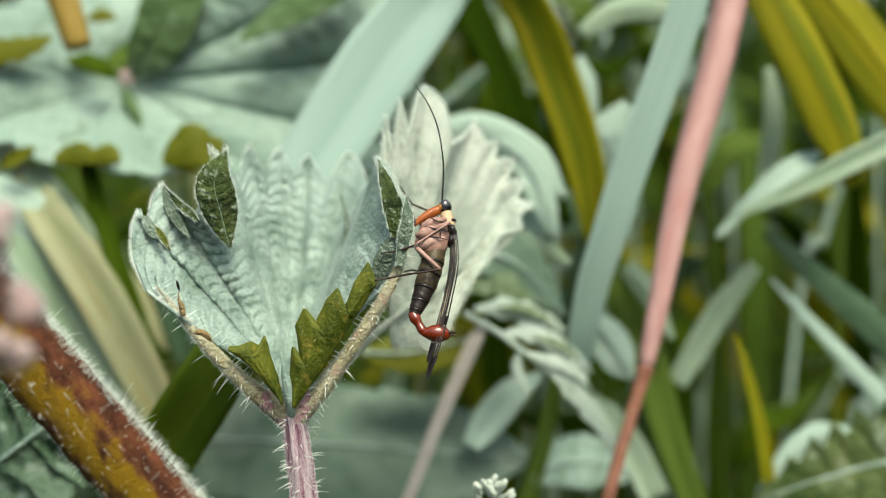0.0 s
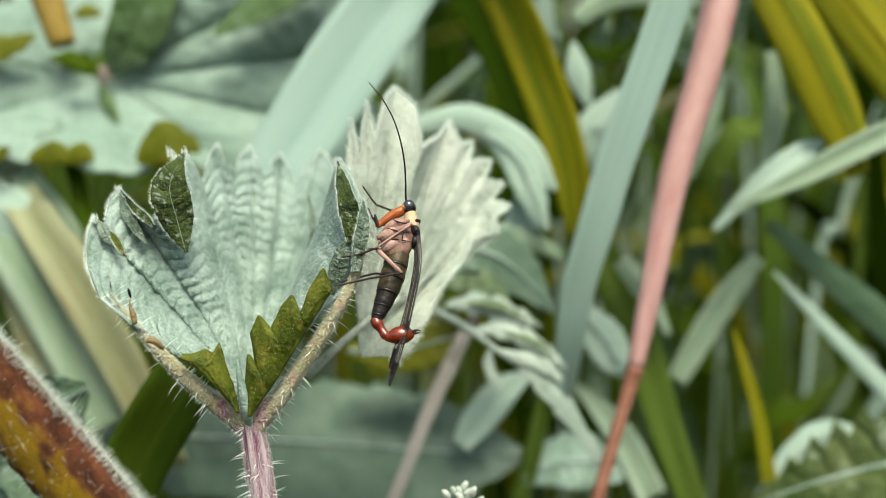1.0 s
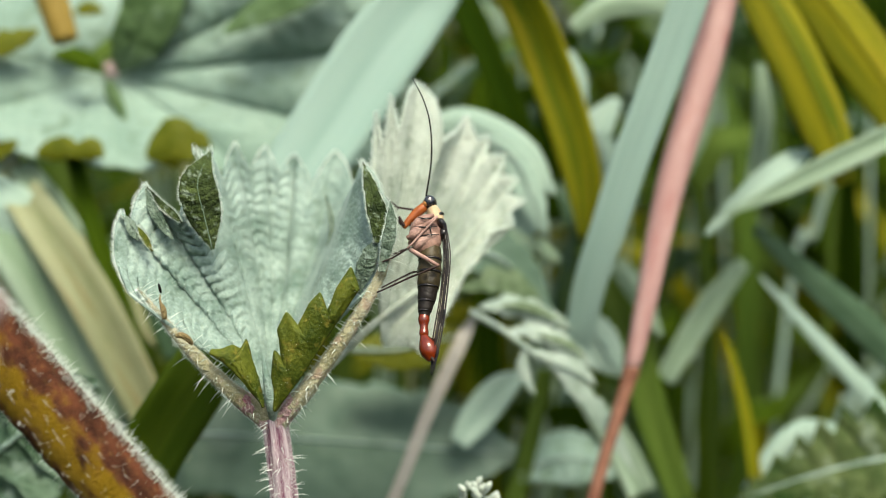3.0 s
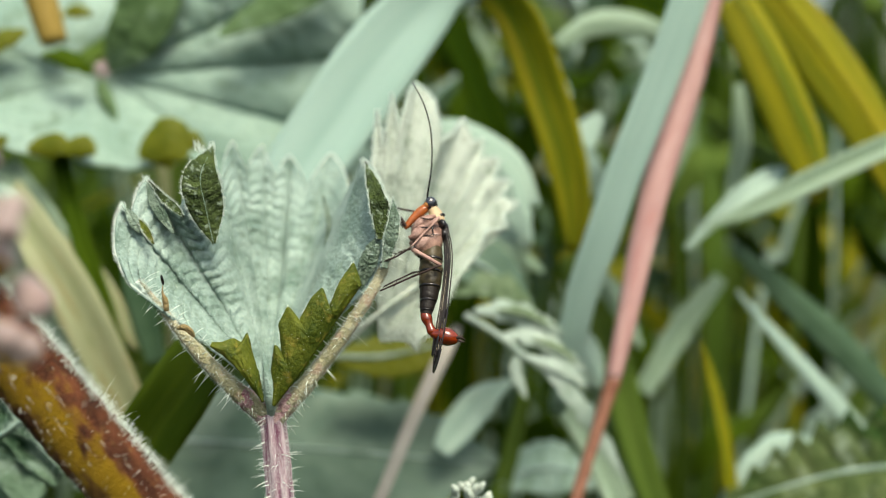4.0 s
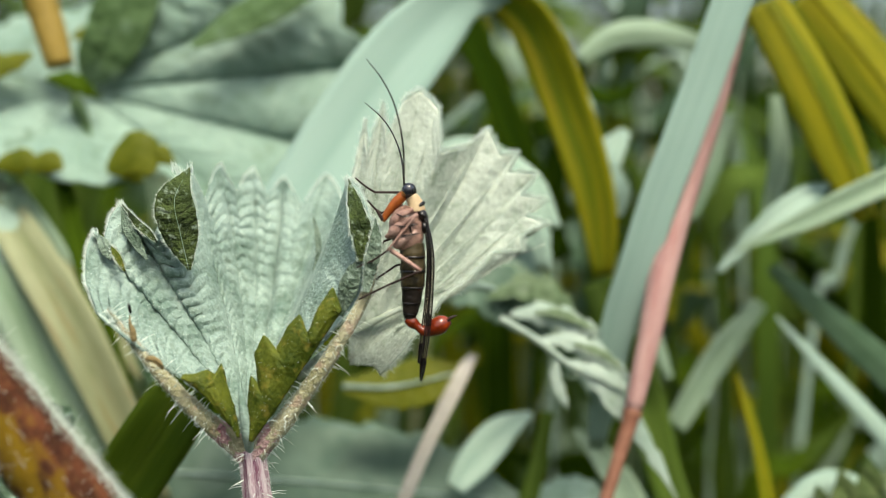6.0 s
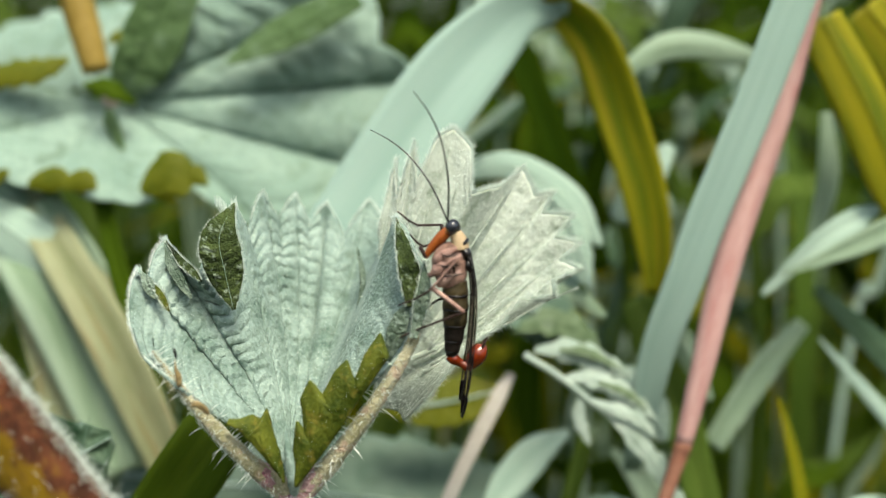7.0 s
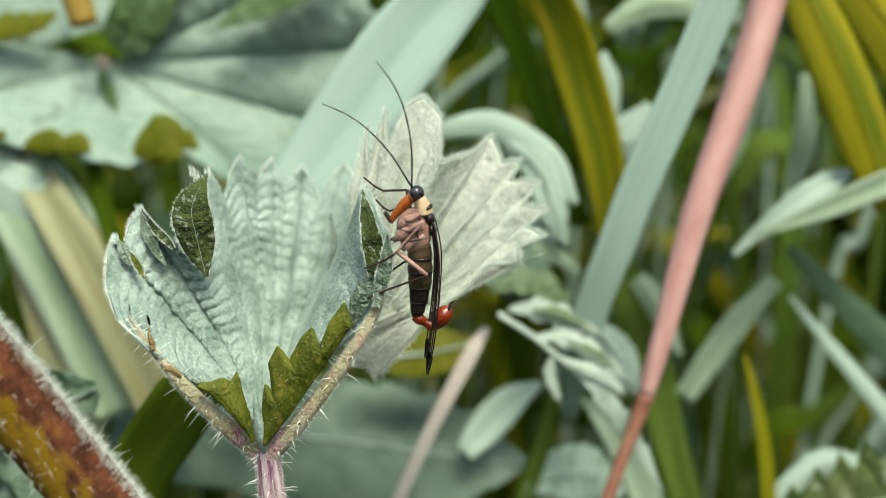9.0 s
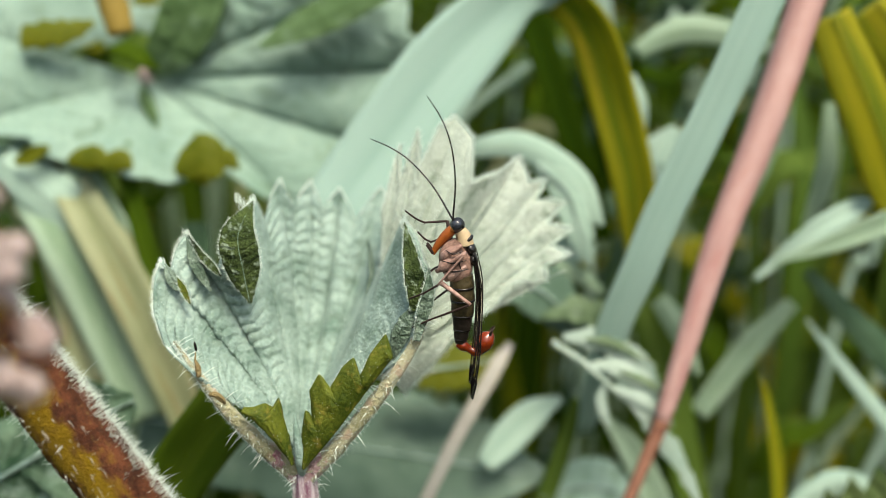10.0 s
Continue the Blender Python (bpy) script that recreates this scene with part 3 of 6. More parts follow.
tube("midrib", [(-0.0166, 0.1066, 0.4168), (-0.0165, 0.1050, 0.4195), (-0.0169, 0.1050, 0.4224), (-0.0174, 0.1062, 0.4244)], [0.2 * MM, 0.6 * MM, 0.42 * MM, 0.1 * MM], PALE, shoot, "pale downy midrib", n=30, wob=0.2, sides=14)
tube("rib_foot", [V(RIB_L[0]), V(RIB_L[0]).lerp(V(RIB_L[1]), 0.75)], [1.24 * MM, 0.96 * MM], RIB_FOOT, shoot, "pinkish foot of the rib", n=20, wob=0.15)
tube("rib_foot", [V(RIB_R[0]), V(RIB_R[0]).lerp(V(RIB_R[1]), 0.6)], [1.24 * MM, 1.03 * MM], RIB_FOOT, shoot, "pinkish foot of the rib", n=20, wob=0.15)
tube("dead_tip", [(-0.0266, 0.1030, 0.4292), (-0.0267, 0.1030, 0.4302), (-0.0270, 0.1032, 0.4309), (-0.0271, 0.1036, 0.4316)], [0.26 * MM, 0.3 * MM, 0.12 * MM, 0.05 * MM], DRIED, shoot, "withered brown tip")
tube("dead_patch", [(-0.0254, 0.1026, 0.4275), (-0.0247, 0.1024, 0.4276), (-0.0241, 0.1024, 0.4272), (-0.0238, 0.1026, 0.4266)], [0.15 * MM, 0.3 * MM, 0.28 * MM, 0.1 * MM], DRIED, shoot, "withered brown patch", wob=0.5)
ball("dark_speck", (-0.0271, 0.1036, 0.4322), (0.15 * MM, 0.15 * MM, 0.55 * MM), BLACK, shoot, "black speck", axis=(-0.2, 0, 1))
hv, hf = tube_hairs(STEM_LINE, STEM_R, 170, 1.7 * MM, 0.055 * MM, rng, spread=0.25)
part("hairs", hv, hf, HAIR, shoot, "stiff white hairs", smooth=False, kind="stuff")
for line, rad in ((RIB_L, RAD_L), (RIB_R, RAD_R)):
    hv, hf = tube_hairs(line, rad, 95, 1.7 * MM, 0.05 * MM, rng, spread=0.2)
    part("hairs", hv, hf, HAIR, shoot, "stiff white hairs", smooth=False, kind="stuff")


def rim_fuzz(ob, rays, rings, count, length, width, out, label="fine white down"):
    """Short down on a blade: dense on its rim, sparse over its face."""
    vs = [v.co.copy() for v in ob.data.vertices]
    w, spots = rings + 1, []
    base = ob.parent.location
    for _ in range(count):
        s = rng.randrange(rays)
        k = rings if rng.random() < 0.65 else rng.randrange(rings // 4, rings)
        p = vs[s * w + k].lerp(vs[(s + 1) * w + k], rng.random())
        d = (vs[s * w + k] - vs[s * w + max(k - 2, 0)]).normalized() if k == rings else Vector(out)
        spots.append((p + base, d))
    return part("down", *hair_geo(spots, length, width, rng, 0.6), HAIR, ob.parent, label, smooth=False, kind="stuff")


def edge_down(ob, n, cols, count, length, width):
    """Down along both margins of a toothed lamina."""
    vs, base, spots = [v.co.copy() for v in ob.data.vertices], ob.parent.location, []
    for _ in range(count):
        k, side = rng.randrange(n), rng.choice((0, cols))
        i = k * (cols + 1) + side
        p = vs[i].lerp(vs[i + cols + 1], rng.random())
        spots.append((p + base, (p - vs[i + (2 if side == 0 else -2)]) + Vector((0, -0.0001, 0.0002))))
    return part("down", *hair_geo(spots, length, width, rng, 0.5), HAIR, ob.parent, "fine white down", smooth=False, kind="stuff")


for ob in [lobes[k] for k in (0, 1, 3, 5, 6)]:
    edge_down(ob, 120, 20, 420, 0.42 * MM, 0.03 * MM)
for line, rad, count in ((RIB_L, RAD_L, 1300), (RIB_R, RAD_R, 1000), (STEM_LINE, STEM_R, 1100)):
    hv, hf = tube_hairs(line, rad, count * 2, 0.4 * MM, 0.013 * MM, rng, spread=0.6)
    part("down", hv, hf, HAIR, shoot, "fine white down", smooth=False, kind="stuff")
tuft_spots = []
for tip in ((-0.0239, 0.1150, 0.4452), (-0.0250, 0.1146, 0.4448), (-0.0255, 0.1150, 0.4454), (-0.0304, 0.1122, 0.4417), (-0.0325, 0.1102, 0.4390), (-0.0073, 0.1135, 0.4439)):
    tuft_spots += [(V(tip) + Vector((rng.uniform(-0.35, 0.35), 0, rng.uniform(-0.7, 0.1))) * MM, (-0.25, 0, 1)) for _ in range(34)]
part("tip_down", *hair_geo(tuft_spots, 0.9 * MM, 0.03 * MM, rng, 0.35), HAIR, shoot, "white tufts on the lobes' tips", smooth=False, kind="stuff")
rim_fuzz(shoot_blade, SHOOT_RAYS, 100, 9000, 0.5 * MM, 0.022 * MM, (0, -1, 0.3))
rim_fuzz(flap_right, 110, 22, 260, 0.4 * MM, 0.025 * MM, (0, -1, 0.4))
rim_fuzz(flap_left, 70, 22, 130, 0.4 * MM, 0.025 * MM, (0, -1, 0.4))

# ---- the white-felted leaf behind ----
PALE_AT = (-0.0055, 0.1178, 0.4257)
white_leaf = thing("felted_leaf", PALE_AT, "whitish felted young leaf with deep teeth, behind the shoot", "leaf")
FELT_RIM = [(-0.0072, 0.1195, 0.4407), (-0.0066, 0.1215, 0.4482), (-0.0058, 0.1210, 0.4442), (-0.0049, 0.1225, 0.4500), (-0.0040, 0.1222, 0.4461), (-0.0030, 0.1240, 0.4504), (-0.0020, 0.1255, 0.4516), (0.0002, 0.1260, 0.4496), (0.0011, 0.1250, 0.4448), (0.0024, 0.1285, 0.4455), (0.0039, 0.1305, 0.4474), (0.0053, 0.1310, 0.4445), (0.0066, 0.1325, 0.4448), (0.0063, 0.1310, 0.4426), (0.0088, 0.1330, 0.4424), (0.0079, 0.1310, 0.4401), (0.0102, 0.1325, 0.4396), (0.0088, 0.1305, 0.4378), (0.0110, 0.1310, 0.4370), (0.0090, 0.1285, 0.4358), (0.0094, 0.1280, 0.4342), (0.0066, 0.1262, 0.4339), (0.0053, 0.1240, 0.4313), (0.0032, 0.1212, 0.4292), (0.0010, 0.1190, 0.4252), (-0.0019, 0.1172, 0.4213)]
wv, wf, FELT_RAYS = pleated_geo((-0.0059, 0.1172, 0.4220), FELT_RIM, [1, 3, 6, 10, 12, 14, 16, 18, 20, 22], [(0.0003, 0.0001, 12), (0.0005, 0.00016, 28), (0.0006, 0.00016, 30), (0.0005, 0.00014, 30), *[(0.0003, 0.00014, 26)] * 5, (0.0003, 0.0001, 20), (0.0003, 0.0001, 16)], rings=70, back=0.0012, seed=9.1, round_out=0.04)
felt_blade = thick(part("leaf_blade", wv, wf, WHITE_LEAF, white_leaf), 0.0003)
tube("rib", [(-0.0119, 0.1160, 0.4202), (-0.0055, 0.1181, 0.4256), (0.0032, 0.1255, 0.4307), (0.0102, 0.1327, 0.4347)], [0.6 * MM, 0.4 * MM, 0.2 * MM, 0.06 * MM], WHITE_LEAF, white_leaf, n=30)
for tip in ([FELT_RIM[k] for k in (1, 3, 6, 7, 10, 12, 14, 16, 18, 20)]):
    way = [V((-0.0059, 0.1162, 0.4223)).lerp(V(tip), f) - Vector((0, 0.0006 * (1 - f), 0)) for f in (0.3, 0.6, 0.97)]
    tube("vein", way, [0.16 * MM, 0.13 * MM, 0.05 * MM], WHITE_LEAF, white_leaf, "raised downy vein", n=16, sides=8, wob=0.2)
    hv, hf = tube_hairs(way, [0.26 * MM, 0.2 * MM, 0.06 * MM], 190, 0.55 * MM, 0.02 * MM, rng, spread=0.6)
    part("down", hv, hf, HAIR, white_leaf, "fine white down", smooth=False, kind="stuff")
rim_fuzz(felt_blade, FELT_RAYS, 70, 10000, 0.9 * MM, 0.025 * MM, (0, -1, 0.3))
face_down = [v.co + white_leaf.location for v in felt_blade.data.vertices]
part("felt", *hair_geo([(rng.choice(face_down), (0.2, -1, 0.7)) for _ in range(14000)], 0.45 * MM, 0.03 * MM, rng, 0.7), HAIR, white_leaf, "white felt", smooth=False, kind="stuff")

# ---- broad leaf behind ----
BIG_AT = (-0.0483, 0.1621, 0.4538)
big_leaf = thing("broad_leaf", BIG_AT, "broad grey-green leaf with radiating pleats and olive curled margin", "leaf")
BIG_RIM = [(-0.0426, 0.1660, 0.4787), (-0.0304, 0.1660, 0.4803), (-0.0227, 0.1650, 0.4709), (-0.0115, 0.1660, 0.4718), (-0.0089, 0.1650, 0.4632), (-0.0028, 0.1660, 0.4576), (-0.0081, 0.1640, 0.4502), (-0.0047, 0.1630, 0.4427), (-0.0149, 0.1590, 0.4387), (-0.0259, 0.1570, 0.4363), (-0.0338, 0.1550, 0.4416), (-0.0385, 0.1535, 0.4404), (-0.0445, 0.1515, 0.4400), (-0.0506, 0.1515, 0.4419), (-0.0561, 0.1520, 0.4413), (-0.0621, 0.1530, 0.4447), (-0.0712, 0.1550, 0.4455), (-0.0699, 0.1570, 0.4530), (-0.0742, 0.1600, 0.4598), (-0.0613, 0.1615, 0.4566)]
bv, bf, _ = pleated_geo((-0.0482, 0.1625, 0.4530), BIG_RIM, [1, 3, 5, 7, 9, 12, 14, 16, 18], [(0.0015, 0.0004, 7), (0.0028, 0.0006, 8), (0.0030, 0.0006, 9), (0.0029, 0.0006, 9), (0.0026, 0.0005, 9), (0.0016, 0.0004, 8), (0.0012, 0.0003, 7), (0.0014, 0.0003, 7), (0.0014, 0.0003, 6), (0.0008, 0.0002, 6)], each=16, rings=60, back=0.001, seed=4.2, round_out=0.12, push=(0.1, 1, 0.15))
thick(part("leaf_blade", bv, bf, BIG, big_leaf), 0.0004)
for mid, half in (
    ([(-0.0553, 0.1490, 0.4421), (-0.0532, 0.1490, 0.4427), (-0.0511, 0.1490, 0.4429), (-0.0497, 0.1490, 0.4419)], [0.5, 1.7, 1.7, 0.3]),
    ([(-0.0504, 0.1488, 0.4419), (-0.0486, 0.1488, 0.4427), (-0.0472, 0.1488, 0.4427), (-0.0459, 0.1488, 0.4419)], [0.4, 1.6, 1.6, 0.3]),
    ([(-0.0401, 0.1500, 0.4417), (-0.0379, 0.1498, 0.4429), (-0.0356, 0.1496, 0.4437), (-0.0337, 0.1496, 0.4413)], [0.5, 3.0, 3.6, 0.8]),
    ([(-0.0345, 0.1505, 0.4437), (-0.0329, 0.1505, 0.4440), (-0.0310, 0.1505, 0.4427)], [0.4, 1.5, 0.3]),
    ([(-0.0585, 0.1500, 0.4438), (-0.0610, 0.1500, 0.4424), (-0.0637, 0.1505, 0.4411)], [0.4, 1.3, 0.5]),
):
    lamina("curled_margin", mid, [h * MM for h in half], (0, 0.2, 1), OLIVE, big_leaf, "olive curled margin", teeth=2, bite=0.12, veins=2)
# Dark lobes laid over the leaf where its upper half lies in shade.
lamina("upper_lobe", [(-0.0467, 0.1600, 0.4537), (-0.0446, 0.1595, 0.4567), (-0.0416, 0.1595, 0.4616), (-0.0381, 0.1605, 0.4704)], [0.3 * MM, 3.2 * MM, 4.4 * MM, 4 * MM], (0.9, 0.25, 0.35), BIG_SHADE, big_leaf, "dark green upper lobe", teeth=3, bite=0.08, cup=0.1, veins=5, relief=0.1)
lamina("upper_lobe", [(-0.0300, 0.1580, 0.4594), (-0.0257, 0.1580, 0.4620), (-0.0203, 0.1585, 0.4648), (-0.0119, 0.1595, 0.4693)], [0.5 * MM, 2.0 * MM, 2.8 * MM, 2 * MM], (0.35, 0.25, 0.9), BIG_SHADE, big_leaf, "dark green upper lobe", teeth=3, bite=0.08, cup=0.1, veins=5, relief=0.1)
lamina("small_lobe", [(-0.0477, 0.1590, 0.4525), (-0.0473, 0.1585, 0.4508), (-0.0462, 0.1580, 0.4487), (-0.0450, 0.1575, 0.4463)], [0.2 * MM, 1.0 * MM, 0.8 * MM, 0.1 * MM], (1, 0.2, 0.3), BIG_SHADE, big_leaf, "dark fold below the heart", teeth=1, bite=0.05, veins=2)
ball("leaf_heart", (-0.0477, 0.1600, 0.4539), (1.3 * MM, 0.7 * MM, 1.4 * MM), BUD, big_leaf, "pinkish pale heart where the veins meet")
back_leaf = thing("leaf", (-0.0741, 0.1784, 0.4618), "pale leaf half hidden behind the broad leaf", "leaf", "leaves behind")
lamina("leaf_blade", [(-0.0869, 0.1810, 0.4592), (-0.0726, 0.1794, 0.4618), (-0.0593, 0.1798, 0.4646), (-0.0464, 0.1821, 0.4666)], [6 * MM, 9 * MM, 8 * MM, 2 * MM], (0, 0.5, 0.85), BIG, back_leaf, teeth=6, bite=0.2)
for pts, half, mat, lab in (
    ([(-0.0552, 0.1560, 0.4563), (-0.0524, 0.1556, 0.4563), (-0.0499, 0.1558, 0.4553), (-0.0483, 0.1575, 0.4539)], [0.3, 1.5, 1.4, 0.3], GRASS_LUSH, "small green curled leaf at the broad leaf's heart"),
    ([(-0.0688, 0.1570, 0.4571), (-0.0652, 0.1566, 0.4579), (-0.0614, 0.1566, 0.4585), (-0.0579, 0.1575, 0.4599)], [2.0, 2.4, 2.0, 0.5], OLIVE, "olive curled leaf beside the broad leaf"),
    ([(-0.0545, 0.1640, 0.4628), (-0.0527, 0.1640, 0.4636), (-0.0502, 0.1640, 0.4631)], [0.3, 1.4, 0.4], OLIVE, "small olive leaf behind the broad leaf"),
):
    tuft = thing("leaf", pts[0], lab, "leaf", "leaves behind")
    lamina("leaf_blade", pts, [h * MM for h in half], (0, 0.4, 0.9), mat, tuft, teeth=4, bite=0.3)
ochre = thing("ochre_stalk", (-0.0574, 0.1678, 0.4584), "ochre-yellow plant stalk behind the broad leaf", "stalk")
tube("stalk", [(-0.0542, 0.1585, 0.4584), (-0.0556, 0.1590, 0.4629), (-0.0575, 0.1600, 0.4688), (-0.0588, 0.1610, 0.4747)], [2.0 * MM, 2.3 * MM, 2.5 * MM, 2.5 * MM], OCHRE, ochre, wob=0.05)

# ---- grass blades and stalks behind ----
arch = thing("arching_grass_blade", (-0.0198, 0.1501, 0.4406), "broad mint-green grass blade arching over, olive where light passes through", "grass")
blade("rising_blade", [(-0.0314, 0.1397, 0.4165), (-0.0245, 0.1427, 0.4309), (-0.0168, 0.1465, 0.4432), (-0.0074, 0.1505, 0.4573), (-0.0010, 0.1535, 0.4650), (0.0028, 0.1549, 0.4678), (0.0062, 0.1561, 0.4682), (0.0090, 0.1569, 0.4672)], [8 * MM, 9.5 * MM, 11 * MM, 11.2 * MM, 9.0 * MM, 6.4 * MM, 5.0 * MM, 4.4 * MM], GRASS_BROAD, arch, sides=[(0.9, 0.1, 0.45), (0.85, 0.1, 0.5), (0.7, 0.3, -0.7), (0.2, 0.6, -0.8)], keel=0.06)
blade("falling_blade", [(0.0050, 0.1562, 0.4684), (0.0082, 0.1565, 0.4680), (0.0117, 0.1564, 0.4650), (0.0142, 0.1566, 0.4605), (0.0172, 0.1570, 0.4531), (0.0201, 0.1568, 0.4450), (0.0221, 0.1567, 0.4370), (0.0230, 0.1566, 0.4288)], [5.0 * MM, 5.8 * MM, 6.6 * MM, 7.0 * MM, 6.8 * MM, 6.4 * MM, 5.4 * MM, 2.8 * MM], GRASS_OLIVE, arch, "olive falling part", sides=[(0.2, 0.6, -0.8), (-0.4, 0.4, -0.8), (-0.9, 0.2, -0.4), (-1, 0.2, -0.25)], keel=0.1)

grey_blade = thing("grass_blade", (0.0163, 0.1359, 0.4110), "grey-green upright grass blade", "grass", "grass blades")
GREY_LINE = [(0.0190, 0.1500, 0.4052), (0.0197, 0.1460, 0.4156), (0.0210, 0.1440, 0.4249), (0.0233, 0.1430, 0.4330), (0.0255, 0.1428, 0.4408), (0.0282, 0.1430, 0.4484), (0.0309, 0.1435, 0.4560), (0.0334, 0.1440, 0.4635), (0.0366, 0.1450, 0.4732), (0.0397, 0.1460, 0.4836)]
blade("blade", GREY_LINE, [2.2 * MM, 4.0 * MM, 4.7 * MM, 5.0 * MM, 5.1 * MM, 5.1 * MM, 5.1 * MM, 5.1 * MM, 5.0 * MM, 4.8 * MM], GRASS_BROAD, grey_blade, keel=0.06)
tube("midrib", [V(p) - Vector((0, 0.0001, 0)) for p in GREY_LINE[1:]], [0.12 * MM] * 9, GRASS_BROAD, grey_blade, sides=6)
dark_blade = thing("grass_blade", (0.0046, 0.1787, 0.4642), "dark green narrow grass blade", "grass", "grass blades")
tube("midrib", [(0.0205, 0.1738, 0.4294), (0.0149, 0.1758, 0.4435), (0.0093, 0.1777, 0.4567), (0.0037, 0.1804, 0.4690)], [0.15 * MM] * 4, GRASS_DARK, dark_blade, sides=6)
blade("blade", [(0.0205, 0.1738, 0.4294), (0.0149, 0.1758, 0.4435), (0.0093, 0.1777, 0.4567), (0.0037, 0.1804, 0.4690)], [3.5 * MM, 4.5 * MM, 5 * MM, 5 * MM], GRASS_DARK, dark_blade)

pink = thing("pink_stalk", (0.0276, 0.1394, 0.4135), "pink-red jointed stalk, rust below its joint", "stalk")
tube("upper_stalk", [(0.0276, 0.1394, 0.4135), (0.0296, 0.1410, 0.4223), (0.0331, 0.1447, 0.4375), (0.0384, 0.1491, 0.4546), (0.0422, 0.1531, 0.4691), (0.0466, 0.1575, 0.4860)], [1.1 * MM, 1.5 * MM, 2.0 * MM, 2.4 * MM, 2.45 * MM, 2.4 * MM], PINK, pink, wob=0.06)
tube("lower_stalk", [(0.0276, 0.1394, 0.4135), (0.0257, 0.1384, 0.4074), (0.0227, 0.1370, 0.3971), (0.0196, 0.1350, 0.3833)], [1.1 * MM, 0.9 * MM, 0.9 * MM, 1.0 * MM], RUST, pink, wob=0.06)
tube("joint", [(0.0278, 0.1395, 0.4141), (0.0276, 0.1394, 0.4135), (0.0275, 0.1393, 0.4129)], [1.12 * MM, 1.2 * MM, 1.12 * MM], RUST, pink, "dark joint")

